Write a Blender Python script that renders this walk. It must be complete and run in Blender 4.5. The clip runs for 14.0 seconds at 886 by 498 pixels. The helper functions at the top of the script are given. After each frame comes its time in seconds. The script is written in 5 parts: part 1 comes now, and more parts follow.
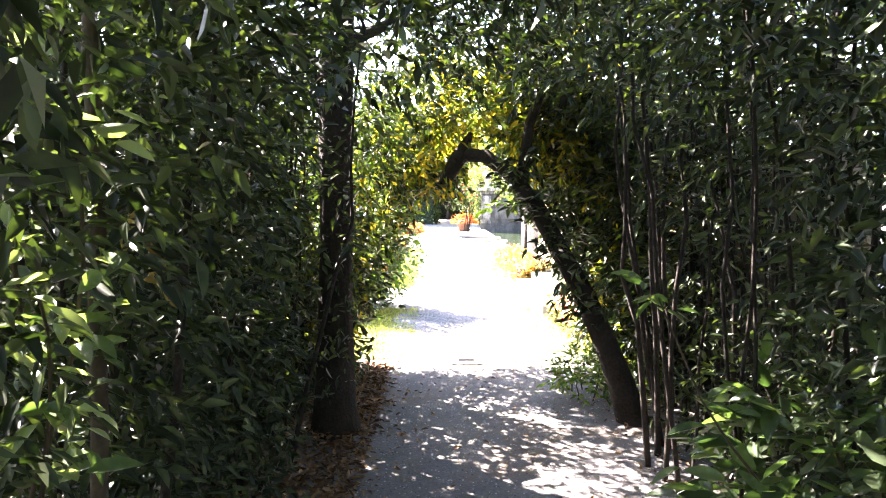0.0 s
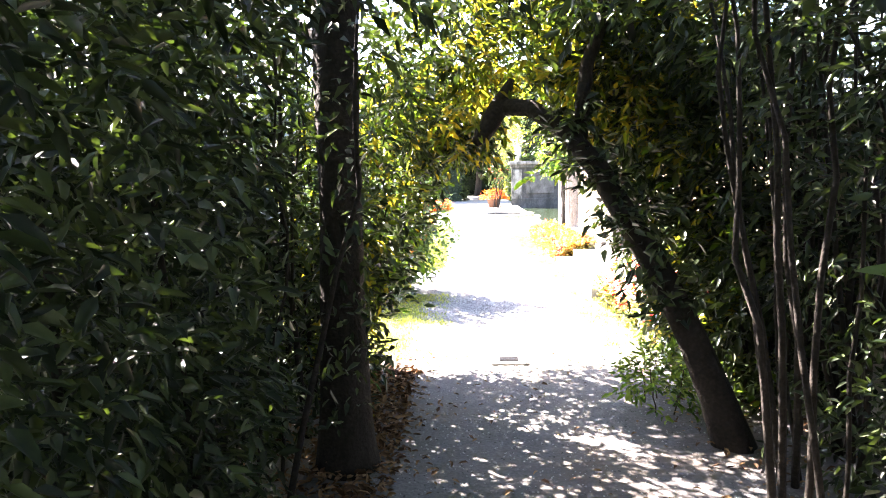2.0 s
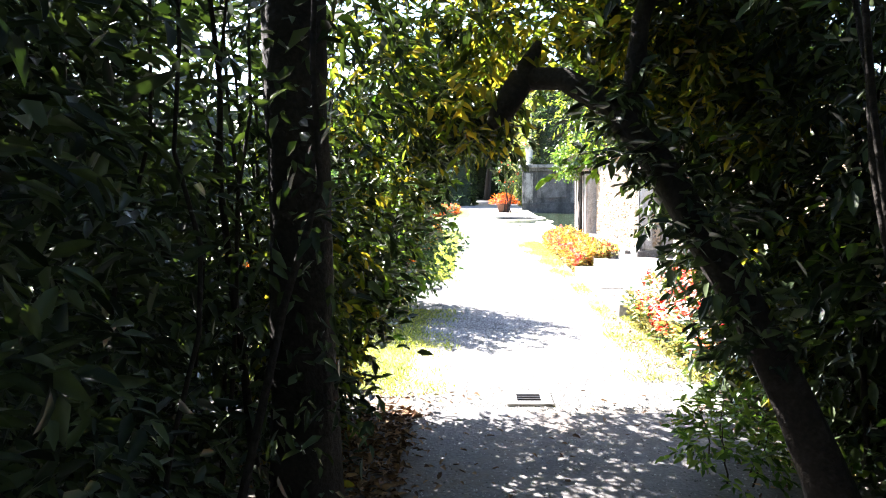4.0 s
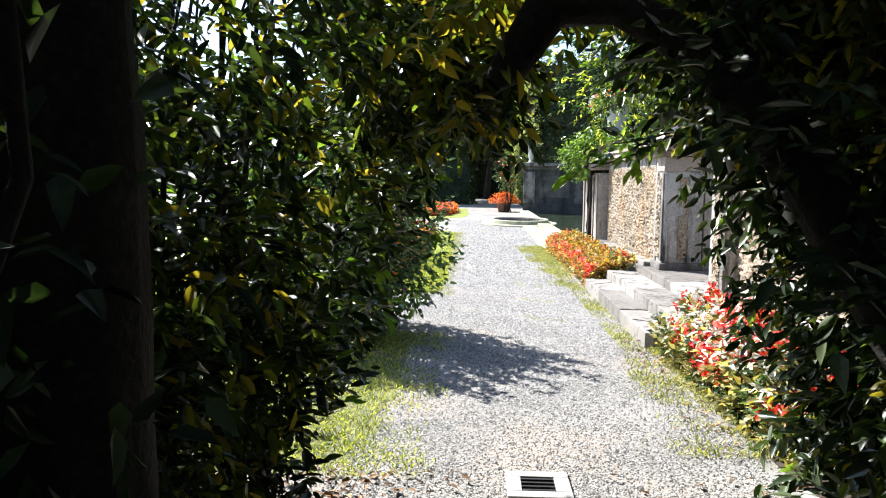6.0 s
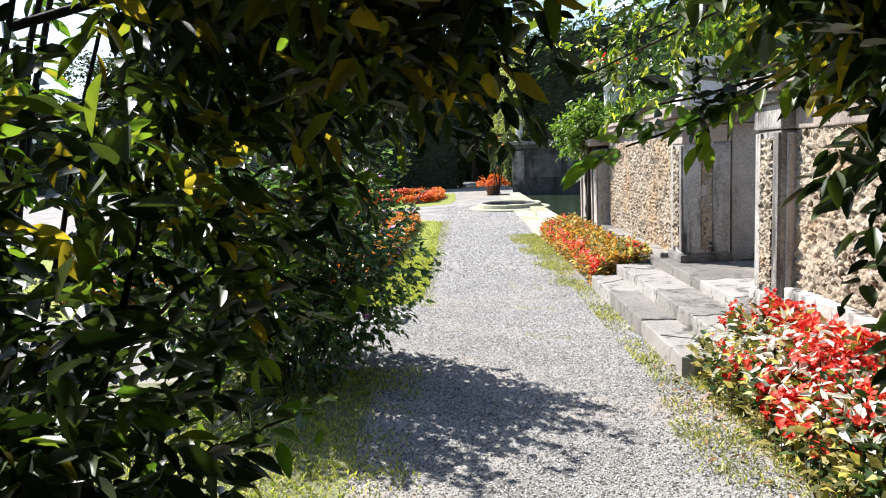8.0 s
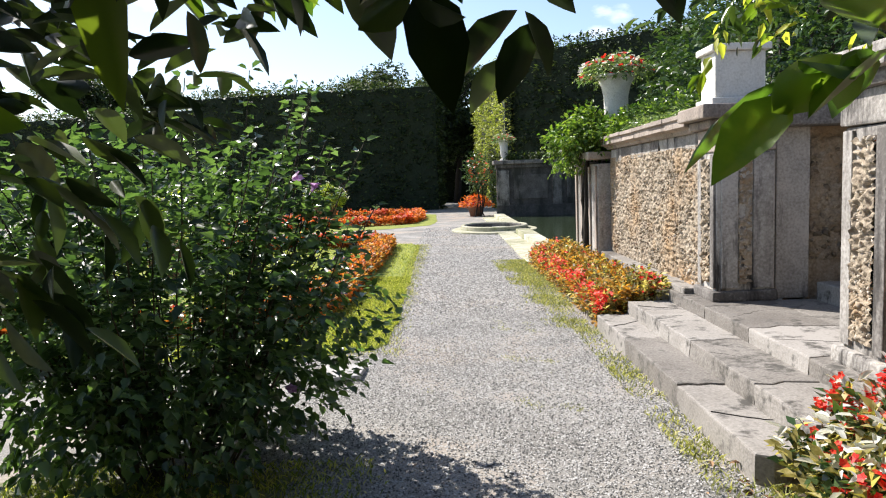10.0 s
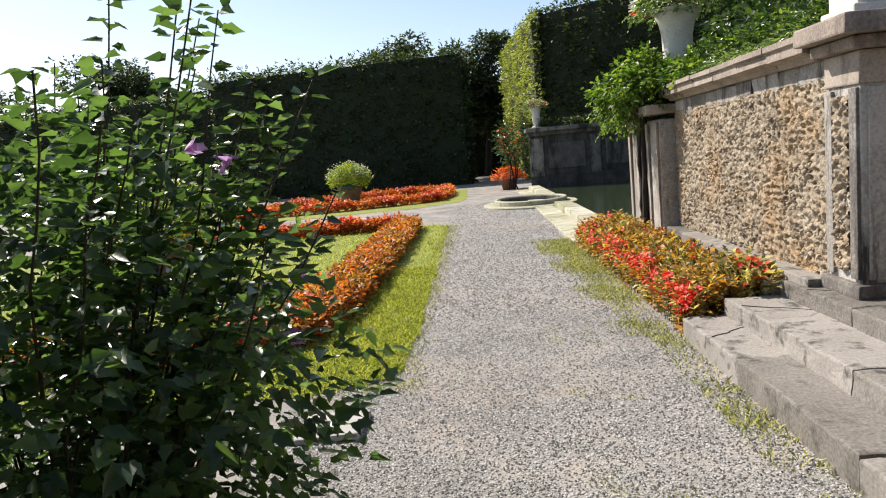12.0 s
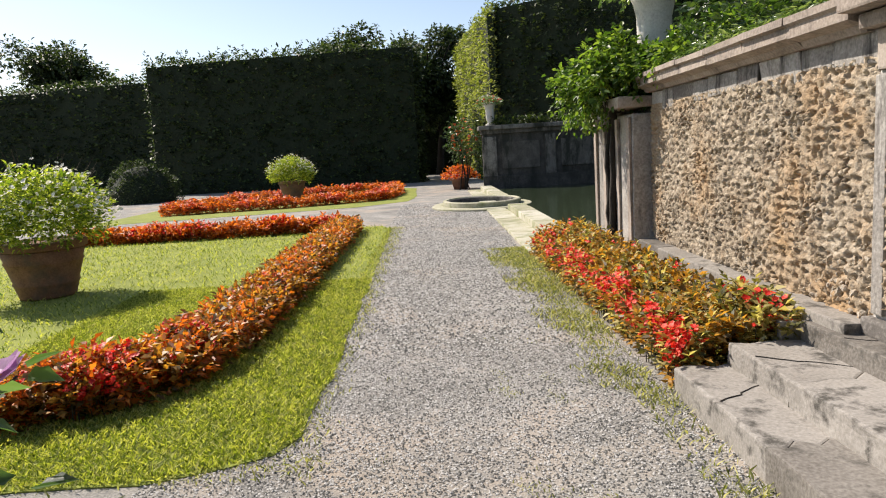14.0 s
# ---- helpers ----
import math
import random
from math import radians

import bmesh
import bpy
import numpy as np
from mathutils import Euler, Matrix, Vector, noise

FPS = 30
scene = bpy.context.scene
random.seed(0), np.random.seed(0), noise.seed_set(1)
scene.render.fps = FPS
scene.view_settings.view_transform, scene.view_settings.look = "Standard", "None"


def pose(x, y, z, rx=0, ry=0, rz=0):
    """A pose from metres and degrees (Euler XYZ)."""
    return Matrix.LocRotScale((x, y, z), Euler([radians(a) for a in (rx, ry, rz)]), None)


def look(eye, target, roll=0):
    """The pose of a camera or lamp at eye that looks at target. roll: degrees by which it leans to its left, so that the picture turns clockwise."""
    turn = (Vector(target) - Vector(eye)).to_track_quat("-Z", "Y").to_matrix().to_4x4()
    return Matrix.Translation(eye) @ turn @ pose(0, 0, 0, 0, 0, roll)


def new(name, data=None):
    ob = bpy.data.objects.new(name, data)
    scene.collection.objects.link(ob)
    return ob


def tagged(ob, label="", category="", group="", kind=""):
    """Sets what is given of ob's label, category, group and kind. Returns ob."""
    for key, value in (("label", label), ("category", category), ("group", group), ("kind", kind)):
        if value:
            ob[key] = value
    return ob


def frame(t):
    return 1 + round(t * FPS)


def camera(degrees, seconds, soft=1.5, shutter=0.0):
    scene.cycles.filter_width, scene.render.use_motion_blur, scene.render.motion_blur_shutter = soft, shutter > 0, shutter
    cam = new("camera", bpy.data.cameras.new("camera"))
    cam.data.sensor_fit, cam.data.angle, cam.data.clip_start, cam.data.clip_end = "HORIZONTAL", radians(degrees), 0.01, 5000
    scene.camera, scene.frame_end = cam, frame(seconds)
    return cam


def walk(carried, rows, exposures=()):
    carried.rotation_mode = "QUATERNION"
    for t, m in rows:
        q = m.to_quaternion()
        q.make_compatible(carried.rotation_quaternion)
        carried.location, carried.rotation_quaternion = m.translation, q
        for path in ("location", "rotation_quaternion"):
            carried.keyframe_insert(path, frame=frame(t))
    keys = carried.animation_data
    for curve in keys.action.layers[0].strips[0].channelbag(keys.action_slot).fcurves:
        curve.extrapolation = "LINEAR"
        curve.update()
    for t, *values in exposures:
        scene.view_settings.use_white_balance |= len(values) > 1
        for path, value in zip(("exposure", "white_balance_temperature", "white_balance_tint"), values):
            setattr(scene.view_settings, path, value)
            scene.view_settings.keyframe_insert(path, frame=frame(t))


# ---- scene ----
cam = camera(64.21, 14.0, soft=1.1)
PATH = [
    (0, (0.368, -14.632, 1.804), (0.381, -12.638, 1.660), 0.67),
    (0.5, (0.349, -14.359, 1.792), (0.218, -12.366, 1.685), -0.76),
    (1, (0.352, -14.036, 1.768), (0.221, -12.044, 1.657), -0.93),
    (1.5, (0.318, -13.677, 1.748), (0.201, -11.684, 1.634), -0.79),
    (2, (0.319, -13.334, 1.717), (0.250, -11.346, 1.510), -0.97),
    (2.5, (0.293, -13.039, 1.692), (0.177, -11.054, 1.480), -1.45),
    (3, (0.287, -12.731, 1.691), (0.138, -10.753, 1.436), -2.18),
    (3.5, (0.305, -12.405, 1.675), (0.214, -10.421, 1.443), -1.73),
    (3.7, (0.299, -12.299, 1.661), (0.208, -10.310, 1.468), -1.21),
    (5.8, (0.319, -10.714, 1.629), (0.246, -8.726, 1.430), 0.98),
    (6, (0.331, -10.563, 1.636), (0.243, -8.575, 1.435), 0.58),
    (6.5, (0.358, -10.189, 1.649), (0.403, -8.205, 1.406), 1.78),
    (7, (0.381, -9.789, 1.657), (0.364, -7.811, 1.364), 0.44),
    (7.5, (0.409, -9.367, 1.668), (0.472, -7.386, 1.403), -0.75),
    (8, (0.442, -8.886, 1.680), (0.374, -6.903, 1.432), -2.55),
    (8.5, (0.430, -8.434, 1.628), (0.354, -6.453, 1.363), -2.56),
    (9, (0.425, -7.952, 1.568), (0.380, -5.969, 1.313), -1.46),
    (9.2, (0.431, -7.813, 1.585), (0.402, -5.822, 1.397), -1.54),
    (11.3, (0.610, -5.904, 1.524), (0.559, -3.916, 1.315), -3.22),
    (11.5, (0.584, -5.714, 1.521), (0.499, -3.730, 1.286), -4.19),
    (12, (0.542, -5.378, 1.523), (0.424, -3.398, 1.269), -5.08),
    (12.5, (0.503, -5.066, 1.541), (0.349, -3.074, 1.455), -3.88),
    (13, (0.538, -4.715, 1.500), (0.464, -2.721, 1.373), -4.84),
    (13.5, (0.586, -4.341, 1.461), (0.502, -2.360, 1.200), -4.79),
    (14, (0.660, -3.991, 1.475), (0.678, -2.009, 1.205), -3.38),
]
walk(cam, [(t, look(eye, target, roll)) for t, eye, target, roll in PATH],
     exposures=[(0.0, 4.45, 6800, 26), (1.5, 4.38, 6750, 25), (2.4, 4.0, 6550, 23), (3.0, 3.35, 6250, 20), (3.7, 3.25, 6200, 18), (5.8, 1.72, 6050, 13),
                (6.5, 1.55, 6100, 13), (8.0, 1.33, 6150, 14), (9.2, 1.18, 6250, 14), (11.3, 0.82, 6600, 14), (14.0, 0.68, 6850, 15)])

# ---------------------------------------------------------------- sky and sun
SUN = Vector((-0.70, 0.64, 0.88)).normalized()
world = bpy.data.worlds.new("garden_sky")
scene.world = world
world.use_nodes = True
wn, wl = world.node_tree.nodes, world.node_tree.links
wn.clear()
w_out = wn.new("ShaderNodeOutputWorld")
w_bg = wn.new("ShaderNodeBackground")
w_sky = wn.new("ShaderNodeTexSky")
w_sky.sky_type = "NISHITA"
w_sky.sun_disc = False
w_sky.sun_elevation = math.asin(SUN.z)
w_sky.sun_rotation = math.atan2(SUN.x, SUN.y)
w_sky.air_density, w_sky.dust_density, w_sky.ozone_density = 1.0, 0.7, 1.4
w_bg.inputs["Strength"].default_value = 0.094
w_co = wn.new("ShaderNodeTexCoord")
w_map = wn.new("ShaderNodeMapping")
w_map.inputs["Scale"].default_value = (1.0, 1.0, 2.2)
w_noise = wn.new("ShaderNodeTexNoise")
w_noise.inputs["Scale"].default_value, w_noise.inputs["Detail"].default_value = 7.0, 6.0
w_ramp = wn.new("ShaderNodeValToRGB")
w_ramp.color_ramp.elements[0].position, w_ramp.color_ramp.elements[1].position = 0.60, 0.74
w_mix = wn.new("ShaderNodeMixRGB")
w_mix.inputs["Color2"].default_value = (8.5, 8.6, 8.8, 1)
wl.new(w_co.outputs["Generated"], w_map.inputs["Vector"])
wl.new(w_map.outputs["Vector"], w_noise.inputs["Vector"])
wl.new(w_noise.outputs["Fac"], w_ramp.inputs["Fac"])
wl.new(w_ramp.outputs["Color"], w_mix.inputs["Fac"])
wl.new(w_sky.outputs["Color"], w_mix.inputs["Color1"])
wl.new(w_mix.outputs["Color"], w_bg.inputs["Color"])
wl.new(w_bg.outputs["Background"], w_out.inputs["Surface"])
sun = new("sun", bpy.data.lights.new("sun", "SUN"))
sun.data.energy, sun.data.angle, sun.data.color = 4.6, radians(0.55), (1.0, 0.95, 0.86)
sun.matrix_world = look(SUN * 40, (0, 0, 0))


# ---------------------------------------------------------------- materials
def material(name, colours, scale=6.0, rough=0.8, bump=0.3, fine=60.0, island=0.0, translucent=0.0, metal=0.0,
             spec=0.4, stain=None, glow=None, bump_scale=None, per_object=0.0, depth=0.01, streak=0.0):
    """A surface with two scales of noise between its colours, optional variation per piece and stains."""
    m = bpy.data.materials.new(name)
    m.use_nodes = True
    n, l = m.node_tree.nodes, m.node_tree.links
    n.clear()
    out = n.new("ShaderNodeOutputMaterial")
    b = n.new("ShaderNodeBsdfPrincipled")
    b.inputs["Roughness"].default_value = rough
    b.inputs["Metallic"].default_value = metal
    b.inputs["Specular IOR Level"].default_value = spec
    co = n.new("ShaderNodeTexCoord")
    big = n.new("ShaderNodeTexNoise")
    big.inputs["Scale"].default_value, big.inputs["Detail"].default_value, big.inputs["Roughness"].default_value = scale, 6.0, 0.65
    small = n.new("ShaderNodeTexNoise")
    small.inputs["Scale"].default_value, small.inputs["Detail"].default_value = fine, 4.0
    l.new(co.outputs["Object"], big.inputs["Vector"])
    l.new(co.outputs["Object"], small.inputs["Vector"])
    add = n.new("ShaderNodeMath")
    add.operation = "MULTIPLY_ADD"
    add.inputs[1].default_value = 0.5
    l.new(small.outputs["Fac"], add.inputs[0])
    half = n.new("ShaderNodeMath")
    half.operation = "MULTIPLY"
    half.inputs[1].default_value = 0.5
    l.new(big.outputs["Fac"], half.inputs[0])
    l.new(half.outputs[0], add.inputs[2])
    fac = add
    for amount, node, socket in ((island, "ShaderNodeNewGeometry", "Random Per Island"), (per_object, "ShaderNodeObjectInfo", "Random")):
        if amount:
            g = n.new(node)
            mix = n.new("ShaderNodeMath")
            mix.operation = "MULTIPLY_ADD"
            mix.inputs[1].default_value = amount
            l.new(g.outputs[socket], mix.inputs[0])
            sc = n.new("ShaderNodeMath")
            sc.operation = "MULTIPLY_ADD"
            sc.inputs[1].default_value, sc.inputs[2].default_value = 1.0, -amount * 0.5
            l.new(fac.outputs[0], sc.inputs[0])
            l.new(sc.outputs[0], mix.inputs[2])
            fac = mix
    ramp = n.new("ShaderNodeValToRGB")
    e = ramp.color_ramp.elements
    while len(e) < len(colours):
        e.new(0.5)
    for i, c in enumerate(colours):
        e[i].position = 0.30 + 0.40 * i / max(1, len(colours) - 1)
        e[i].color = (*c, 1)
    l.new(fac.outputs[0], ramp.inputs["Fac"])
    colour = ramp.outputs["Color"]
    if stain:
        tint, size, low, high = stain
        s = n.new("ShaderNodeTexNoise")
        s.inputs["Scale"].default_value, s.inputs["Detail"].default_value, s.inputs["Roughness"].default_value = size, 7.0, 0.7
        if streak:
            sm = n.new("ShaderNodeMapping")
            sm.inputs["Scale"].default_value = (1, 1, streak)
            l.new(co.outputs["Object"], sm.inputs["Vector"])
            l.new(sm.outputs["Vector"], s.inputs["Vector"])
        else:
            l.new(co.outputs["Object"], s.inputs["Vector"])
        sr = n.new("ShaderNodeMapRange")
        sr.inputs["From Min"].default_value, sr.inputs["From Max"].default_value = low, high
        l.new(s.outputs["Fac"], sr.inputs["Value"])
        mx = n.new("ShaderNodeMixRGB")
        mx.inputs["Color2"].default_value = (*tint, 1)
        l.new(sr.outputs["Result"], mx.inputs["Fac"])
        l.new(colour, mx.inputs["Color1"])
        colour = mx.outputs["Color"]
    l.new(colour, b.inputs["Base Color"])
    if bump:
        bp = n.new("ShaderNodeBump")
        bp.inputs["Strength"].default_value, bp.inputs["Distance"].default_value = bump, depth
        l.new(add.outputs[0], bp.inputs["Height"])
        l.new(bp.outputs["Normal"], b.inputs["Normal"])
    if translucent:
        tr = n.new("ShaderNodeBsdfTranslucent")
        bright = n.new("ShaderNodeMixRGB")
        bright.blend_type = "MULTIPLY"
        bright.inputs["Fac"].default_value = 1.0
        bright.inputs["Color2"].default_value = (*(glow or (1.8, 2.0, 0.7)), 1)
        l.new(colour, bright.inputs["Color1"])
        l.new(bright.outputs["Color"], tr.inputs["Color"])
        ms = n.new("ShaderNodeMixShader")
        ms.inputs["Fac"].default_value = translucent
        l.new(b.outputs["BSDF"], ms.inputs[1])
        l.new(tr.outputs["BSDF"], ms.inputs[2])
        l.new(ms.outputs["Shader"], out.inputs["Surface"])
    else:
        l.new(b.outputs["BSDF"], out.inputs["Surface"])
    return m


GRAVEL = material("gravel", [(0.09, 0.087, 0.08), (0.27, 0.26, 0.235), (0.50, 0.48, 0.44)], 1.2, 0.95, 1.0, 85, spec=0.2,
                  stain=((0.36, 0.29, 0.22), 0.6, 0.50, 0.70), depth=0.015)
PEBBLE = material("pebble", [(0.075, 0.075, 0.07), (0.22, 0.218, 0.205), (0.45, 0.442, 0.42)], 20, 0.85, 0.2, 120, island=1.0)
SOIL = material("soil", [(0.035, 0.025, 0.018), (0.08, 0.06, 0.042)], 5, 0.95, 0.8, 60)
THIN_TURF = material("thin_turf", [(0.10, 0.105, 0.05), (0.19, 0.195, 0.11), (0.29, 0.28, 0.19)], 3.0, 0.95, 0.9, 80, spec=0.2, depth=0.02)
TURF = material("turf", [(0.11, 0.14, 0.026), (0.22, 0.255, 0.048), (0.33, 0.335, 0.085)], 1.5, 0.9, 0.8, 90, spec=0.2, depth=0.02)
WEED = material("weed_blade", [(0.14, 0.155, 0.045), (0.29, 0.30, 0.095), (0.48, 0.44, 0.19)], 2, 0.7, 0, 40, island=0.8, translucent=0.25)
GRASS = material("grass_blade", [(0.12, 0.155, 0.024), (0.28, 0.31, 0.055), (0.50, 0.47, 0.15)], 2, 0.7, 0, 40, island=0.8, translucent=0.35)
LAUREL = material("laurel_leaf", [(0.016, 0.028, 0.013), (0.038, 0.058, 0.027), (0.085, 0.115, 0.05)], 1.5, 0.36, 0.15, 30,
                  island=0.8, translucent=0.10, spec=0.32, glow=(2.2, 2.6, 0.7))
# Lit copy of the laurel leaf: sunlight put into lighter, yellower colours
LAUREL_LIT = material("laurel_leaf_sun_tint", [(0.055, 0.09, 0.02), (0.09, 0.13, 0.03), (0.175, 0.16, 0.035)], 1.5, 0.38, 0.15, 30,
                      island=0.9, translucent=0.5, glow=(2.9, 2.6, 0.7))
# Second lit copy: light coming through the leaf put into its colour
LAUREL_BACKLIT = material("laurel_leaf_backlit_tint", [(0.045, 0.075, 0.02), (0.07, 0.11, 0.028), (0.12, 0.15, 0.035)], 1.5, 0.4, 0.15, 30,
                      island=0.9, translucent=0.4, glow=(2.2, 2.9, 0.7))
HEDGE = material("hedge_leaf", [(0.013, 0.026, 0.009), (0.028, 0.048, 0.015), (0.075, 0.105, 0.03)], 0.8, 0.55, 0.1, 30, island=0.9, translucent=0.2)
# Lit copy of the hedge leaf: sunlight put into a lighter yellow-green
HEDGE_LIT = material("hedge_leaf_sunlit_tint", [(0.12, 0.15, 0.03), (0.22, 0.25, 0.06), (0.34, 0.35, 0.11)], 0.8, 0.6, 0.1, 30, island=0.9, translucent=0.3)
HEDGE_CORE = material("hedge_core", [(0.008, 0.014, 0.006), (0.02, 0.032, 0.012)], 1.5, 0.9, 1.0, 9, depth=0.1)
HIBISCUS = material("hibiscus_leaf", [(0.034, 0.058, 0.03), (0.058, 0.093, 0.046), (0.10, 0.142, 0.072)], 2, 0.30, 0.2, 40, island=0.8,
                    translucent=0.38, glow=(2.0, 2.5, 0.8))
MAUVE = material("mauve_petal", [(0.35, 0.16, 0.36), (0.6, 0.42, 0.62)], 9, 0.6, 0, 40, island=0.6, translucent=0.4, glow=(1.4, 1.3, 1.4))
IVY = material("ivy_leaf", [(0.05, 0.10, 0.02), (0.11, 0.19, 0.035), (0.2, 0.27, 0.06)], 2, 0.45, 0.1, 30, island=0.8, translucent=0.35)
SHRUB = material("glossy_shrub_leaf", [(0.02, 0.045, 0.015), (0.04, 0.08, 0.025), (0.09, 0.14, 0.05)], 2, 0.3, 0.1, 30, island=0.8, translucent=0.2)
BEGONIA = material("bronze_leaf", [(0.11, 0.07, 0.02), (0.31, 0.17, 0.032), (0.50, 0.29, 0.065)], 2.5, 0.5, 0.1, 40, island=0.9,
                   translucent=0.4, glow=(1.8, 1.5, 0.6))
BEGONIA_PALE = material("pale_leaf", [(0.10, 0.10, 0.03), (0.30, 0.26, 0.07), (0.55, 0.48, 0.22)], 2.5, 0.5, 0.1, 40, island=0.9,
                        translucent=0.4, glow=(1.6, 1.6, 0.8))
BRONZE_DEEP = material("orange_leaf", [(0.25, 0.08, 0.015), (0.52, 0.15, 0.025), (0.65, 0.24, 0.04)], 2.5, 0.5, 0.1, 40, island=0.9,
                       translucent=0.4, glow=(1.8, 1.3, 0.6))
RED = material("red_petal", [(0.55, 0.014, 0.008), (0.76, 0.035, 0.016), (0.84, 0.11, 0.05)], 9, 0.55, 0, 40, island=0.7, translucent=0.3, glow=(1.4, 0.8, 0.8))
ORANGE_RED = material("orange_red_petal", [(0.5, 0.04, 0.012), (0.70, 0.10, 0.02), (0.78, 0.2, 0.05)], 9, 0.55, 0, 40, island=0.7, translucent=0.3, glow=(1.4, 0.9, 0.7))
WHITE_PETAL = material("white_petal", [(0.6, 0.6, 0.5), (0.82, 0.82, 0.76)], 9, 0.6, 0, 40, island=0.6, translucent=0.35, glow=(1.1, 1.1, 1.0))
SPRAY = material("spray_leaf", [(0.07, 0.12, 0.045), (0.13, 0.20, 0.08), (0.26, 0.32, 0.17)], 2.5, 0.28, 0.15, 40, island=0.9, translucent=0.3, spec=0.6)
YELLOW = material("yellowed_leaf", [(0.22, 0.15, 0.04), (0.42, 0.30, 0.08), (0.55, 0.44, 0.18)], 4, 0.5, 0.1, 40, island=0.8, translucent=0.35, glow=(1.5, 1.3, 0.7))
POT_LEAF = material("yellow_green_leaf", [(0.10, 0.16, 0.02), (0.25, 0.30, 0.04), (0.45, 0.46, 0.10)], 3, 0.5, 0.1, 40, island=0.9, translucent=0.4)
BARK = material("bark", [(0.010, 0.008, 0.007), (0.024, 0.019, 0.014), (0.05, 0.04, 0.03)], 6, 0.9, 1.0, 50, depth=0.02)
TWIG = material("twig", [(0.04, 0.032, 0.02), (0.09, 0.07, 0.04)], 8, 0.8, 0.4, 60)
STONE = material("weathered_stone", [(0.13, 0.118, 0.105), (0.30, 0.28, 0.25), (0.50, 0.475, 0.43)], 3.0, 0.85, 0.8, 45,
                 stain=((0.05, 0.045, 0.04), 4.5, 0.52, 0.63), streak=0.16, per_object=0.35)
STEP_STONE = material("step_stone", [(0.125, 0.112, 0.096), (0.24, 0.222, 0.195), (0.35, 0.328, 0.295)], 2.5, 0.8, 0.45, 60,
                      stain=((0.07, 0.065, 0.055), 5.0, 0.52, 0.64), per_object=0.35)
CORNICE = material("cornice_stone", [(0.20, 0.165, 0.135), (0.35, 0.295, 0.245), (0.46, 0.40, 0.34)], 3.0, 0.85, 0.6, 50,
                   stain=((0.08, 0.068, 0.06), 3.2, 0.52, 0.70), streak=0.35, per_object=0.3)
RUBBLE = material("rubble_stone", [(0.19, 0.15, 0.105), (0.39, 0.325, 0.24), (0.57, 0.505, 0.41)], 2.0, 0.9, 0.8, 50, island=0.28, per_object=0.3,
                  stain=((0.38, 0.25, 0.13), 1.1, 0.50, 0.68))
MORTAR = material("mortar", [(0.15, 0.12, 0.085), (0.33, 0.27, 0.195), (0.50, 0.44, 0.35)], 4, 0.95, 1.0, 45, depth=0.02,
                  stain=((0.36, 0.24, 0.13), 1.1, 0.50, 0.68))
# Base tones carry the shade on the pool walls; the streaked stain is weathering
SHADE_STONE = material("shade_toned_stone", [(0.05, 0.046, 0.04), (0.13, 0.12, 0.105), (0.28, 0.265, 0.235)], 3.0, 0.9, 0.6, 40,
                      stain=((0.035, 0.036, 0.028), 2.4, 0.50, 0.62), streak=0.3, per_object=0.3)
MOSSY = material("pale_mossy_stone", [(0.26, 0.25, 0.15), (0.42, 0.40, 0.29), (0.54, 0.51, 0.42)], 3.0, 0.9, 0.5, 45, stain=((0.16, 0.19, 0.06), 2.5, 0.5, 0.68), per_object=0.3)
WHITE_STONE = material("white_stone", [(0.42, 0.40, 0.36), (0.62, 0.60, 0.55), (0.72, 0.70, 0.66)], 4, 0.8, 0.3, 50,
                       stain=((0.25, 0.24, 0.20), 3, 0.56, 0.74))
TERRACOTTA = material("terracotta", [(0.10, 0.05, 0.03), (0.22, 0.11, 0.065), (0.30, 0.17, 0.11)], 5, 0.85, 0.4, 50, stain=((0.10, 0.08, 0.06), 3, 0.5, 0.7))
DIRT = material("trodden_dirt", [(0.095, 0.092, 0.092), (0.165, 0.158, 0.154), (0.26, 0.248, 0.236)], 1.6, 0.95, 0.8, 50,
                stain=((0.16, 0.12, 0.085), 0.8, 0.5, 0.7), depth=0.015)
DRY_LEAF = material("dry_leaf", [(0.09, 0.045, 0.018), (0.21, 0.115, 0.048), (0.36, 0.22, 0.11)], 5, 0.8, 0.1, 40, island=0.9)
IRON = material("iron", [(0.02, 0.02, 0.02), (0.06, 0.055, 0.05)], 12, 0.6, 0.3, 80, metal=0.7)
CONCRETE = material("pale_concrete", [(0.30, 0.29, 0.27), (0.44, 0.43, 0.40)], 6, 0.9, 0.3, 80)


def water_material():
    m = bpy.data.materials.new("pond_water")
    m.use_nodes = True
    n, l = m.node_tree.nodes, m.node_tree.links
    b = n["Principled BSDF"]
    b.inputs["Base Color"].default_value = (0.035, 0.05, 0.025, 1)
    b.inputs["Roughness"].default_value = 0.08
    co, nz, bp = n.new("ShaderNodeTexCoord"), n.new("ShaderNodeTexNoise"), n.new("ShaderNodeBump")
    nz.inputs["Scale"].default_value, nz.inputs["Detail"].default_value = 5.0, 3.0
    bp.inputs["Strength"].default_value, bp.inputs["Distance"].default_value = 0.25, 0.02
    l.new(co.outputs["Object"], nz.inputs["Vector"])
    l.new(nz.outputs["Fac"], bp.inputs["Height"])
    l.new(bp.outputs["Normal"], b.inputs["Normal"])
    return m


WATER = water_material()

# ---------------------------------------------------------------- mesh helpers
rng = np.random.default_rng(7)


def part(name, bm, mat, parent=None, label="", smooth=False):
    me = bpy.data.meshes.new(name)
    bm.to_mesh(me)
    bm.free()
    return part_mesh(name, me, mat, parent, label, smooth)


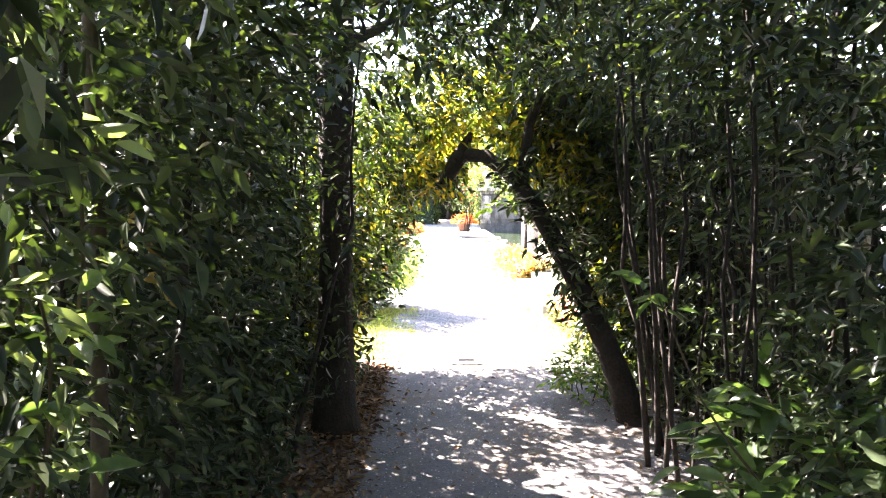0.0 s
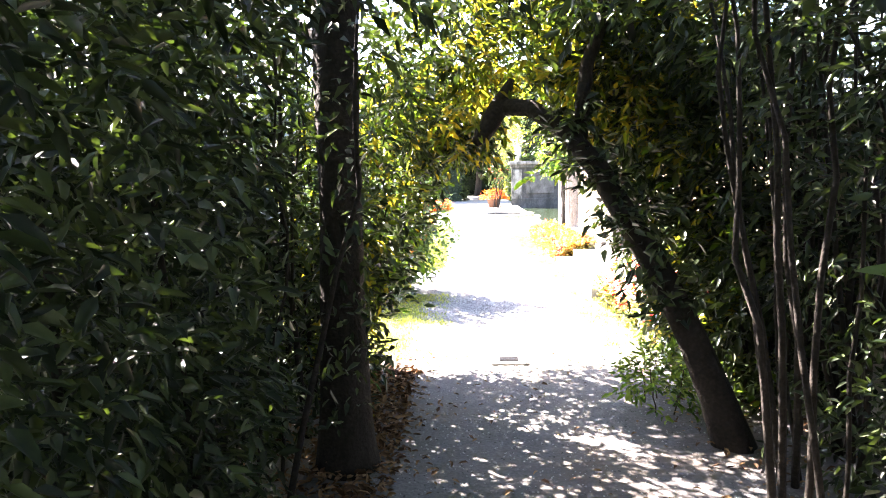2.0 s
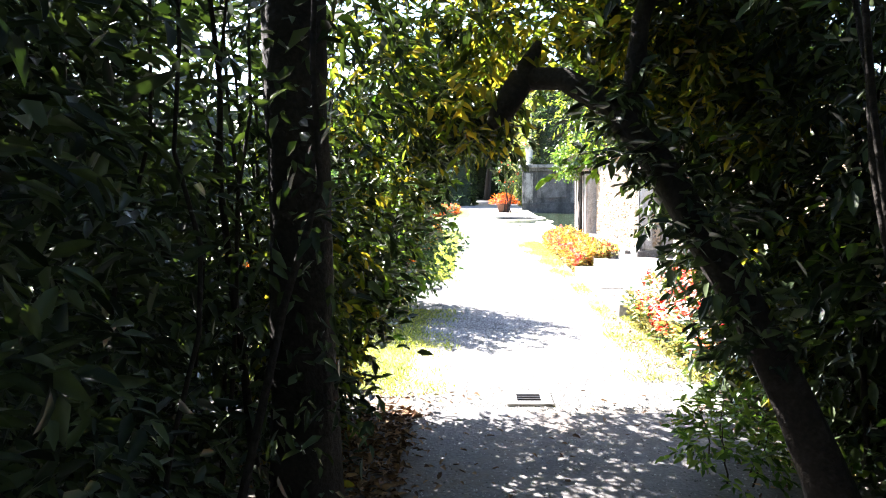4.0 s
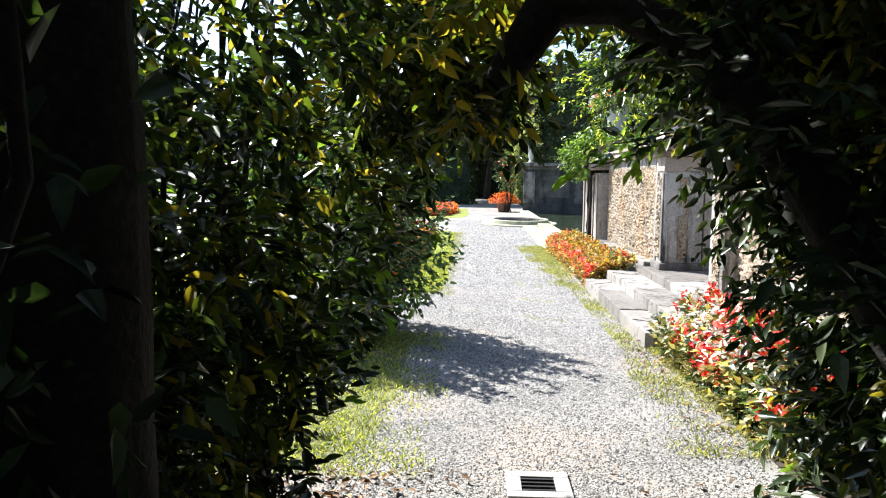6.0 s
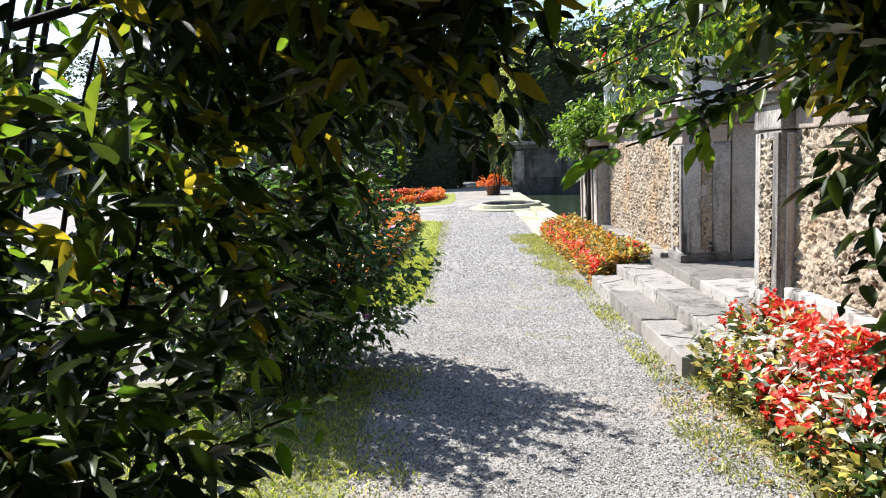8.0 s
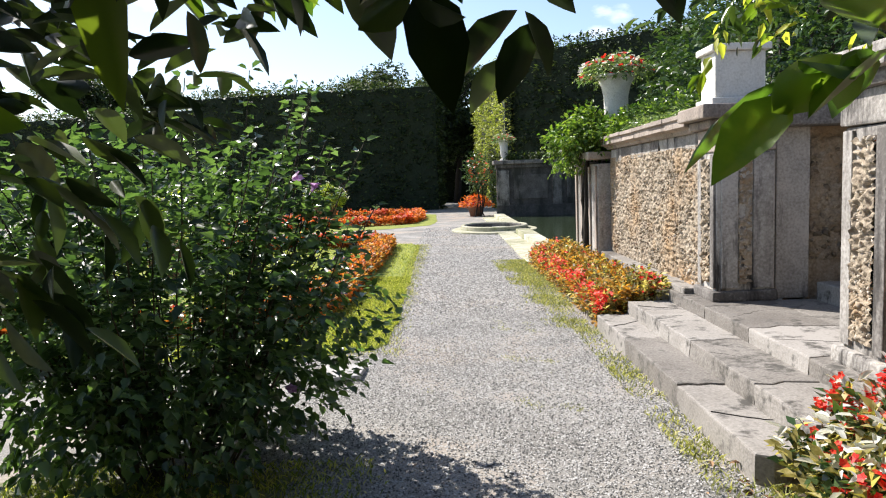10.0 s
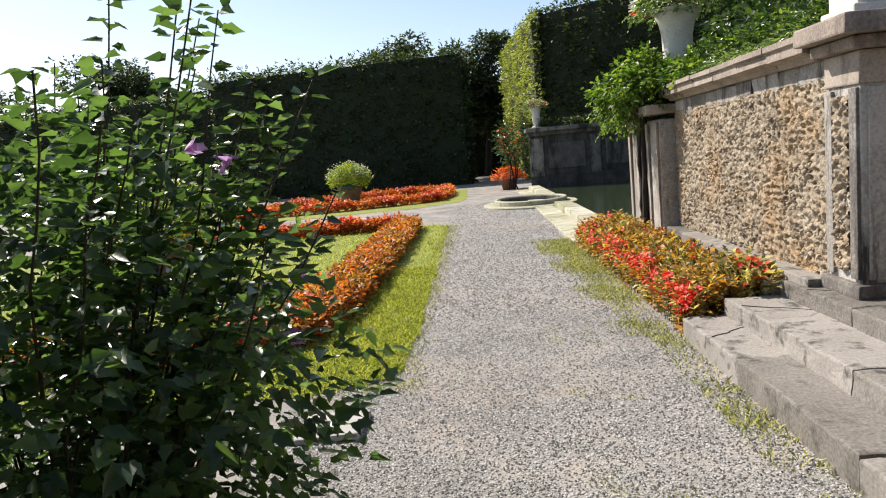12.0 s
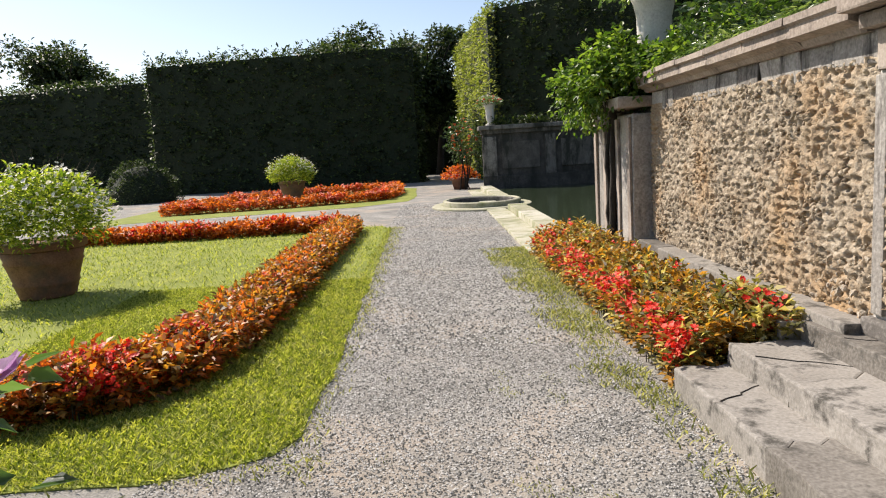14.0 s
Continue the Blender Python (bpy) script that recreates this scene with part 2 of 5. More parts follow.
def part_mesh(name, me, mat, parent=None, label="", smooth=False):
    if mat and not me.materials:
        me.materials.append(mat)
    if smooth:
        me.polygons.foreach_set("use_smooth", [True] * len(me.polygons))
    ob = new(name, me)
    if parent is not None:
        ob.parent = parent
    return tagged(ob, label)


GROUPS = {"laurel": "laurels along the tunnel", "laurel_branch": "laurel branches over the path", "flower_bed": "begonia beds", "hedge": "clipped hedges",
          "urn": "white stone urns", "flower_pot": "terracotta flower pots", "tree": "garden trees"}


def thing(name, label, category, place=(0, 0, 0), group="", kind=""):
    group = group or GROUPS.get(name, "")
    ob = new(name)
    ob.location = place
    return tagged(ob, label, category, group, kind)


def raw_mesh(name, verts, faces):
    """verts (n, 3); faces (m, k) of one size."""
    me = bpy.data.meshes.new(name)
    verts, faces = np.ascontiguousarray(verts, np.float32), np.ascontiguousarray(faces, np.int32)
    me.vertices.add(len(verts))
    me.vertices.foreach_set("co", verts.ravel())
    me.loops.add(faces.size)
    me.loops.foreach_set("vertex_index", faces.ravel())
    me.polygons.add(len(faces))
    me.polygons.foreach_set("loop_start", np.arange(0, faces.size, faces.shape[1], dtype=np.int32))
    me.update(calc_edges=True)
    return me


def box_bm(x0, x1, y0, y1, z0, z1, bevel=0.0, bm=None, rough=0.0, seed=0):
    own = bm or bmesh.new()
    g = bmesh.ops.create_cube(own, size=1.0)
    vs = g["verts"]
    for v in vs:
        v.co = Vector(((x0 + x1) / 2 + v.co.x * (x1 - x0), (y0 + y1) / 2 + v.co.y * (y1 - y0), (z0 + z1) / 2 + v.co.z * (z1 - z0)))
    if rough:
        r = random.Random(seed)
        for v in vs:
            v.co += Vector((r.uniform(-rough, rough), r.uniform(-rough, rough), r.uniform(-rough, rough)))
    if bevel:
        es = list({e for v in vs for e in v.link_edges})
        bmesh.ops.bevel(own, geom=es, offset=bevel, segments=2, profile=0.6, affect="EDGES")
    return own


def rows(v):
    return v / np.maximum(np.linalg.norm(v, axis=1, keepdims=True), 1e-6)


def leaf_mesh(name, base, axis, face, length, width, droop=0.25, fold=0.18, shape=(0.32, 0.74, 1.0, 0.62)):
    """Folded pointed leaves: base points, growth directions, rough upper-side directions, lengths, widths as share of length."""
    n = len(base)
    a = rows(axis)
    s = rows(np.cross(a, face))
    u = np.cross(s, a)
    L = np.asarray(length).reshape(-1, 1) * np.ones((n, 1))
    w = L * width * 0.5
    if len(shape) == 2:
        mid = base + a * L * shape[0] + u * w * fold
        verts = np.stack([base, mid + s * w * shape[1], base + a * L - u * L * droop, mid - s * w * shape[1]], 1).reshape(-1, 3)
        return raw_mesh(name, verts, np.arange(n * 4).reshape(-1, 4))
    if len(shape) == 8:
        left, right = [], []
        for p, k in zip(shape[:4], shape[4:]):
            mid = base + a * L * p - u * L * droop * p ** 2 + u * w * 2 * fold * min(1.0, k)
            right.append(mid + s * w * k)
            left.append(mid - s * w * k)
        verts = np.stack([base, *right, base + a * L - u * L * droop, *left[::-1]], 1).reshape(-1, 3)
        i = np.arange(n)[:, None] * 10
        return raw_mesh(name, verts, np.concatenate([i + [0, 1, 2, 3, 4, 5], i + [0, 5, 6, 7, 8, 9]], 1).reshape(-1, 6))
    p1, p2, k1, k2 = shape
    tip = base + a * L - u * L * droop
    m1, m2 = base + a * L * p1 - u * L * droop * p1 ** 2, base + a * L * p2 - u * L * droop * p2 ** 2
    f = u * w * fold * 2
    verts = np.stack([base, m1 + s * w * k1 + f, m2 + s * w * k2 + f, tip, m2 - s * w * k2 + f, m1 - s * w * k1 + f], 1).reshape(-1, 3)
    i = np.arange(n)[:, None] * 6
    faces = np.concatenate([i + [0, 1, 2, 3], i + [0, 3, 4, 5]], 1).reshape(-1, 4)
    return raw_mesh(name, verts, faces)


def sprays(origins, direction, per, twig, leaf, jitter=0.5, up=0.2):
    """Leaves along short twigs: base points, axes, faces, lengths. direction: (n, 3) or (3,) of the twigs."""
    n = len(origins)
    d = rows(np.asarray(direction, float) * np.ones((n, 1)) + rng.normal(0, jitter, (n, 3)))
    side = rows(np.cross(d, np.array([0.02, 0.03, 1.0])))
    k = np.arange(per)
    f = (k + 0.5) / per
    base = origins[:, None] + d[:, None] * (f * twig)[None, :, None] + rng.normal(0, twig * 0.06, (n, per, 3))
    sign = np.where(k % 2, 1.0, -1.0)[None, :, None]
    ax = d[:, None] * (0.55 + 0.6 * f[None, :, None]) + side[:, None] * sign * (1.0 - 0.5 * f[None, :, None]) + rng.normal(0, 0.35, (n, per, 3))
    ax[..., 2] -= 0.15
    face = np.array([0, 0, 1.0]) + rng.normal(0, 0.55, (n, per, 3))
    ln = leaf * rng.uniform(0.5, 1.25, (n, per))
    return base.reshape(-1, 3), ax.reshape(-1, 3), face.reshape(-1, 3), ln.ravel()


def tube_mesh(name, lines, sides=6):
    """lines: list of (points (k,3), radii (k,)). One mesh of tapered tubes."""
    V, F, o = [], [], 0
    ang = np.arange(sides) * 2 * np.pi / sides
    for pts, rad in lines:
        pts, rad = np.asarray(pts, float), np.asarray(rad, float)
        t = rows(np.gradient(pts, axis=0))
        s = rows(np.cross(t, np.array([0.31, 0.87, 0.13]) if abs(t[0, 2]) > 0.5 else np.array([0.05, 0.1, 1.0])))
        b = np.cross(t, s)
        ring = pts[:, None] + rad[:, None, None] * (np.cos(ang)[None, :, None] * s[:, None] + np.sin(ang)[None, :, None] * b[:, None])
        k = len(pts)
        V.append(ring.reshape(-1, 3))
        i = np.arange(k - 1)[:, None] * sides
        j = np.arange(sides)[None]
        q = np.stack([i + j, i + (j + 1) % sides, i + sides + (j + 1) % sides, i + sides + j], -1).reshape(-1, 4)
        F.append(q + o)
        o += k * sides
    return raw_mesh(name, np.concatenate(V), np.concatenate(F))


def wavy(p, q, n, amp, r0, r1):
    """A wavering stem from p to q."""
    f = np.linspace(0, 1, n)[:, None]
    pts = np.asarray(p, float) * (1 - f) + np.asarray(q, float) * f
    off = np.cumsum(rng.normal(0, amp, (n, 3)), 0) * np.sin(f * np.pi)
    return pts + off, np.linspace(r0, r1, n)


def lathe_bm(profile, sides=24, centre=(0, 0, 0)):
    bm = bmesh.new()
    rings = []
    for r, z in profile:
        rings.append([bm.verts.new((centre[0] + r * math.cos(2 * math.pi * k / sides), centre[1] + r * math.sin(2 * math.pi * k / sides), centre[2] + z)) for k in range(sides)])
    for a, b in zip(rings, rings[1:]):
        for k in range(sides):
            bm.faces.new((a[k], a[(k + 1) % sides], b[(k + 1) % sides], b[k]))
    bm.faces.new(rings[0][::-1])
    bm.faces.new(rings[-1])
    return bm


def polygon_slab(points, z0, z1, bm=None):
    own = bm or bmesh.new()
    low = [own.verts.new((x, y, z0)) for x, y in points]
    top = [own.verts.new((x, y, z1)) for x, y in points]
    k = len(points)
    own.faces.new(top)
    own.faces.new(low[::-1])
    for i in range(k):
        own.faces.new((low[i], low[(i + 1) % k], top[(i + 1) % k], top[i]))
    bmesh.ops.recalc_face_normals(own, faces=own.faces)
    return own


def inside(points, poly):
    """Which of the points (n, 2) lie in the polygon."""
    x, y = points[:, 0], points[:, 1]
    hit = np.zeros(len(points), bool)
    for (x0, y0), (x1, y1) in zip(poly, poly[1:] + poly[:1]):
        c = (y0 > y) != (y1 > y)
        hit ^= c & (x < (x1 - x0) * (y - y0) / (y1 - y0 + 1e-12) + x0)
    return hit


def lump(p, s):
    """Smooth pseudo-noise in about -1..1 at points (n, k), for gaps and bulges."""
    q = p * s
    v = np.sin(q[:, 0] * 2.1 + 1.3) + np.sin(q[:, 1] * 1.7 + q[:, 0] * 0.9 + 4.0)
    if q.shape[1] > 2:
        v = v + np.sin(q[:, 2] * 2.3 + q[:, 1] * 1.1 + 2.0) + np.sin(q[:, 0] * 4.3 - q[:, 2] * 3.7 + q[:, 1] * 3.1)
        return v / 3
    return v / 2


def in_box(n, lo, hi):
    return rng.uniform(lo, hi, (n, 3))


# openings in the leaf canopy through which sun reaches a few sprays: foot of the shaft, radius
GAPS = [((-0.33, -13.3, 1.85), 0.16), ((-0.38, -13.25, 1.5), 0.11), ((-0.45, -13.1, 1.0), 0.09), ((-0.35, -11.9, 0.75), 0.12),
        ((-0.32, -7.75, 1.0), 0.22), ((-0.3, -7.85, 1.8), 0.25), ((0.5, -7.8, 2.3), 0.32), ((1.8, -7.85, 0.8), 0.3), ((1.7, -7.85, 1.5), 0.28)]

# gaps between the boughs that show the sky: both ends, radius
WINDOWS = [((-0.25, -7.8, 1.92), (-1.8, -4.3, 2.45), 0.16), ((0.62, -7.4, 2.2), (0.75, -6.2, 2.45), 0.13)]


def in_gap(p):
    """Which of the points lie in an opening of the canopy."""
    hit = np.zeros(len(p), bool)
    for c, r in GAPS:
        v = p - np.array(c)
        k = v @ np.array(SUN)
        hit |= (k > 0.35) & (np.linalg.norm(v - k[:, None] * np.array(SUN), axis=1) < r)
    for a, b, r in WINDOWS:
        a, b = np.array(a), np.array(b)
        f = np.clip((p - a) @ (b - a) / ((b - a) @ (b - a)), 0, 1)[:, None]
        hit |= np.linalg.norm(p - a - f * (b - a), axis=1) < r * (1 + 0.35 * lump(p, 4.0))
    return hit

# ---------------------------------------------------------------- ground, lawns, pool
bm = bmesh.new()
bmesh.ops.create_grid(bm, x_segments=2, y_segments=2, size=900)
tagged(part("ground", bm, GRAVEL), "pale grey gravel garden ground with worn sandy patches", "ground", kind="structure")
tagged(part("pavement", polygon_slab([(-0.9, -24), (3.0, -24), (2.5, -8), (2.3, -7.3), (1.6, -7.22), (1.0, -7.3), (0.4, -7.16), (-0.1, -7.22), (-0.6, -7.1)], -0.02, 0.004), DIRT),
       "trodden grey dirt path under the laurels", "path", kind="structure")

LAWN_1 = [(-9.5, -0.85), (-1.4, -0.82), (-0.80, -0.80), (-0.45, -0.72), (-0.25, -0.57), (-0.15, -0.32), (-0.12, 0.4), (-0.13, 2.5), (-0.16, 6.5), (-0.22, 10.4), (-0.5, 11.0), (-9.5, 11.6)]
LAWN_2 = [(-9.2, 15.7), (-1.6, 17.2), (-0.2, 18.6), (0.05, 20.5), (-0.05, 27.0), (-1.5, 29.5), (-9.2, 27.5)]
LAWN_3 = [(-6.0, -7.0), (-0.42, -6.7), (-0.30, -5.6), (-0.26, -4.2), (-0.38, -3.45), (-6.0, -3.4)]
STRIP = [(2.1, -7.4), (2.95, -7.4), (2.95, -3.8), (2.1, -3.8)]
STRIP_FAR = [(2.12, 0.02), (2.74, 0.02), (2.74, 5.9), (2.08, 5.9)]


def ragged(poly, step=0.22, amount=0.03, seed=1):
    r = random.Random(seed)
    out = []
    for (x0, y0), (x1, y1) in zip(poly, poly[1:] + poly[:1]):
        n = max(1, int(math.hypot(x1 - x0, y1 - y0) / step))
        out += [(x0 + (x1 - x0) * k / n + r.uniform(-amount, amount), y0 + (y1 - y0) * k / n + r.uniform(-amount, amount)) for k in range(n)]
    return out


LAWN_1, LAWN_2, LAWN_3 = ragged(LAWN_1), ragged(LAWN_2, 0.5, 0.05), ragged(LAWN_3, 0.15, 0.06)
for name, poly, label in (("lawn", LAWN_1, "mown sunny green lawn beside the gravel path"), ("lawn", LAWN_2, "mown green lawn plot farther along the path"),
                          ("lawn", LAWN_3, "shaded turf at the foot of the shrubs")):
    tagged(part(name, polygon_slab(poly, -0.05, 0.006), THIN_TURF if poly is LAWN_3 else TURF), label, "lawn", kind="structure")
for poly in (STRIP, STRIP_FAR):
    tagged(part("planting_bed", polygon_slab(poly, -0.05, 0.01), SOIL), "dark soil strip edged with weeds", "soil", kind="structure")


def blades(name, poly, count, height, label, keep=None, lo_hi=None):
    """Grass as one object of narrow bent blades over a polygon."""
    p = np.array(poly)
    lo, hi = (p.min(0), p.max(0)) if lo_hi is None else lo_hi
    q = rng.uniform(lo, hi, (count, 2))
    q = q[inside(q, poly)]
    if keep is not None:
        q = q[keep(q)]
    n = len(q)
    h = height * rng.uniform(0.45, 1.2, (n, 1))
    a = rng.uniform(0, 2 * np.pi, n)
    side = np.stack([np.cos(a), np.sin(a), 0 * a], 1) * h * 0.14
    lean = np.stack([rng.normal(0, 0.45, n), rng.normal(0, 0.45, n), np.ones(n)], 1) * h
    base = np.c_[q, np.full(n, 0.008)]
    mid = base + lean * 0.55
    tip = base + lean * np.array([1.5, 1.5, 0.92])
    v = np.stack([base, mid * 0.8 + base * 0.2 + side, tip, mid * 0.8 + base * 0.2 - side], 1).reshape(-1, 3)
    f = np.arange(n * 4).reshape(-1, 4)
    return tagged(part_mesh(name, raw_mesh(name, v, f), WEED if name == "weeds" else GRASS), label, "grass", kind="stuff")


blades("grass", LAWN_1, 120000, 0.037, "short bright green lawn grass", lo_hi=((-2.9, -0.85), (-0.1, 4.5)))
blades("grass", LAWN_1, 22000, 0.05, "short bright green lawn grass", lo_hi=((-6.5, 0.3), (-0.1, 11)))
blades("grass", [(-1.9, -6.9), (0.22, -6.9), (0.18, -3.3), (-1.9, -3.3)], 26000, 0.036, "thin shaded grass fading into the gravel",
       keep=lambda q: 0.55 * lump(q, 2.4) + 0.35 * lump(q, 8) + rng.normal(0, 0.4, len(q)) > 3.2 * (q[:, 0] + 0.22))
WEEDS = [(1.3, -6.5), (2.15, -6.5), (2.1, 0.0), (1.95, 0.1), (2.1, 6.4), (1.3, 6.4), (1.5, 0.2), (1.75, 0.0), (1.75, -4.0)]
blades("weeds", WEEDS, 46000, 0.04, "patchy green and yellow weeds along the path edge",
       keep=lambda q: (0.55 * lump(q, 2.2) + 0.35 * lump(q, 7) + rng.normal(0, 0.35, len(q)) + 2.6 * (q[:, 0] - 1.86 + 0.05 * np.maximum(q[:, 1], 0)) > 0.0) & ~((q[:, 1] > -3.8) & (q[:, 1] < 0.0) & (q[:, 0] > 1.98)))
EDGE = [(-1.6, -1.02), (0.05, -0.95), (0.12, -0.5), (0.12, 10.5), (-0.3, 10.5), (-0.3, -0.7), (-1.6, -0.7)]
blades("weeds", EDGE, 22000, 0.038, "ragged grass creeping into the gravel", keep=lambda q: (0.5 * lump(q, 5) + rng.normal(0, 0.4, len(q)) - 7 * np.where(q[:, 1] < -0.6, -0.83 - q[:, 1], q[:, 0] + 0.06) > 0))
MIDDLE = [(0.2, -2.6), (1.5, -2.6), (1.5, 1.4), (0.2, 1.4)]
blades("weeds", MIDDLE, 14000, 0.02, "sparse flat weeds in the gravel", keep=lambda q: lump(q, 2.7) + 0.6 * lump(q, 9) + rng.normal(0, 0.2, len(q)) > 1.1)


def pebbles(name, count, lo, hi, size, label, skip=None):
    q = rng.uniform(lo, hi, (count, 2))
    if skip is not None:
        q = q[~skip(q)]
    n = len(q)
    r = size * rng.uniform(0.5, 1.4, (n, 1, 1))
    o = np.array([[1, 0, 0], [-0.5, 0.87, 0], [-0.5, -0.87, 0], [0.1, 0, 0.75]], float)[None] * r * rng.uniform(0.65, 1.3, (n, 4, 1))
    a = rng.uniform(0, 2 * np.pi, n)
    c, s = np.cos(a)[:, None], np.sin(a)[:, None]
    o = np.stack([o[..., 0] * c - o[..., 1] * s, o[..., 0] * s + o[..., 1] * c, o[..., 2]], -1)
    v = (o + np.c_[q, np.full(n, size * 0.25)][:, None]).reshape(-1, 3)
    t = np.array([[0, 1, 3], [1, 2, 3], [2, 0, 3]])
    f = (np.arange(n)[:, None, None] * 4 + t[None]).reshape(-1, 3)
    return tagged(part_mesh(name, raw_mesh(name, v, f), PEBBLE), label, "gravel", kind="stuff")


on_lawn = lambda q: inside(q, LAWN_1) | inside(q, LAWN_3)
pebbles("gravel", 110000, (-0.8, -7.2), (2.0, 1.2), 0.0074, "loose crushed grey stone on the path", skip=on_lawn)
pebbles("gravel", 27000, (-0.3, 1.2), (1.9, 8.0), 0.011, "loose crushed grey stone on the path", skip=on_lawn)
pebbles("gravel", 12000, (-0.3, 8.0), (1.95, 17.0), 0.013, "loose crushed grey stone on the path", skip=on_lawn)
pebbles("gravel", 9000, (-0.4, -12.5), (2.3, -6.6), 0.009, "pale grit scattered on the shaded path")

# fallen leaves in the shade
n = 3200
q = np.c_[np.where(rng.random(n) < 0.78, rng.normal(-0.45, 0.28, n), rng.normal(2.15, 0.25, n)), rng.uniform(-14.5, -6.8, n)]
q = np.concatenate([q, np.c_[rng.uniform(-0.3, 2.2, 260), rng.uniform(-14, -6.8, 260)], np.c_[rng.normal(2.0, 0.15, 160), rng.uniform(-6.3, -3.4, 160)]])
n = len(q)
me = leaf_mesh("fallen_leaves", np.c_[q, rng.uniform(0.012, 0.045, n)], np.c_[rng.normal(0, 1, (n, 2)), rng.normal(0, 0.12, n)],
               np.array([0, 0, 1.0]) + rng.normal(0, 0.3, (n, 3)), rng.uniform(0.025, 0.065, n), 0.45)
tagged(part_mesh("fallen_leaves", me, DRY_LEAF), "dry brown fallen laurel leaves", "leaves", kind="stuff")

# drain cover and stone slab
drain = thing("drain_cover", "square pale concrete drain surround with a dark iron grate", "drain", (0.69, -6.93, 0.0))
bm = bmesh.new()
for x0, x1, y0, y1 in ((-0.17, 0.17, 0.09, 0.16), (-0.17, 0.17, -0.16, -0.09), (-0.17, -0.09, -0.088, 0.088), (0.09, 0.17, -0.088, 0.088)):
    box_bm(x0, x1, y0, y1, -0.05, 0.022, 0.004, bm)
part("surround", bm, CONCRETE, drain)
part("pit", box_bm(-0.088, 0.088, -0.088, 0.088, -0.05, 0.006), IRON, drain)
for k in range(4):
    part("bar", box_bm(-0.088, 0.088, -0.075 + k * 0.045, -0.058 + k * 0.045, 0.008, 0.018, 0.002), IRON, drain)
tagged(part("stone_slab", box_bm(-0.62, -0.24, -1.64, -1.24, -0.01, 0.035, 0.015, rough=0.015), CONCRETE), "pale flat stone slab beside the shrub", "slab")

# ---------------------------------------------------------------- steps
steps = thing("steps", "three low weathered grey stone steps with cracked slabs", "steps", kind="structure")
STEP_ROWS = [(2.0, 2.36, 0.0, 0.165, [-3.75, -2.55, -1.16, -0.02]), (2.31, 2.78, 0.0, 0.30, [-3.75, -3.0, -1.9, -0.75, -0.05]),
             (2.70, 3.35, 0.0, 0.415, [-3.75, -2.9, -2.0, -1.1, -0.08])]


def ragged_slab(x0, x1, ya, yb, z1, seed):
    """A tread slab whose two joints are broken lines; ya, yb seed the joints so that neighbours fit."""
    def joint(y):
        r = random.Random(int(y * 1000) + int(x0 * 100))
        return [(x0 + (x1 - x0) * f, y + (r.uniform(-0.05, 0.05) if 0 < f < 1 else r.uniform(-0.02, 0.02))) for f in (0.0, 0.22, 0.4, 0.63, 0.82, 1.0)]
    a, b = joint(ya), joint(yb)
    r = random.Random(seed)
    poly = [(x, y + 0.004) for x, y in a] + [(x, y - 0.004) for x, y in b][::-1]
    bm = polygon_slab(poly, -0.05, z1 + r.uniform(-0.006, 0.006))
    es = [e for e in bm.edges if min(v.co.z for v in e.verts) > 0]
    bmesh.ops.bevel(bm, geom=es, offset=0.013, segments=2, profile=0.6, affect="EDGES")
    fr = [f for f in bm.edges if f.calc_length() > 0.3 and max(v.co.x for v in f.verts) < x0 + 0.02]
    bmesh.ops.subdivide_edges(bm, edges=fr, cuts=9, use_grid_fill=True)
    for v in bm.verts:
        if v.co.x < x0 + 0.03 and v.co.z > 0.01:
            n = noise.noise(Vector((v.co.y * 5, v.co.z * 9, seed)))
            v.co.x += 0.012 * n
            v.co.z += 0.006 * noise.noise(Vector((v.co.y * 7, seed, 3)))
    return bm


k = 0
for x0, x1, z0, z1, ys in STEP_ROWS:
    for y0, y1 in zip(ys, ys[1:]):
        k += 1
        part("slab", ragged_slab(x0, x1, y0, y1, z1, k), STEP_STONE, steps)
for x0, x1 in ((3.352, 4.0), (4.004, 4.6)):
    for y0, y1 in ((-3.75, -3.0), (-2.996, -2.0), (-1.996, -0.9)):
        k += 1
        part("slab", box_bm(x0, x1, y0, y1, -0.05, 0.412, 0.008, rough=0.004, seed=k), STEP_STONE, steps)
for y0, y1 in ((-0.07, 0.38), (0.384, 0.9), (0.904, 1.5)):
    part("slab", box_bm(2.60, 2.743, y0, y1, -0.05, 0.40, 0.012, rough=0.008, seed=int(y1 * 50)), STEP_STONE, steps)
part("inner_step", box_bm(3.75, 4.55, -1.95, -0.95, 0.40, 0.57, 0.015, rough=0.01, seed=77), STEP_STONE, steps)


CRACK = material("crack", [(0.02, 0.018, 0.015), (0.05, 0.045, 0.038)], 20, 0.95, 0, 60)
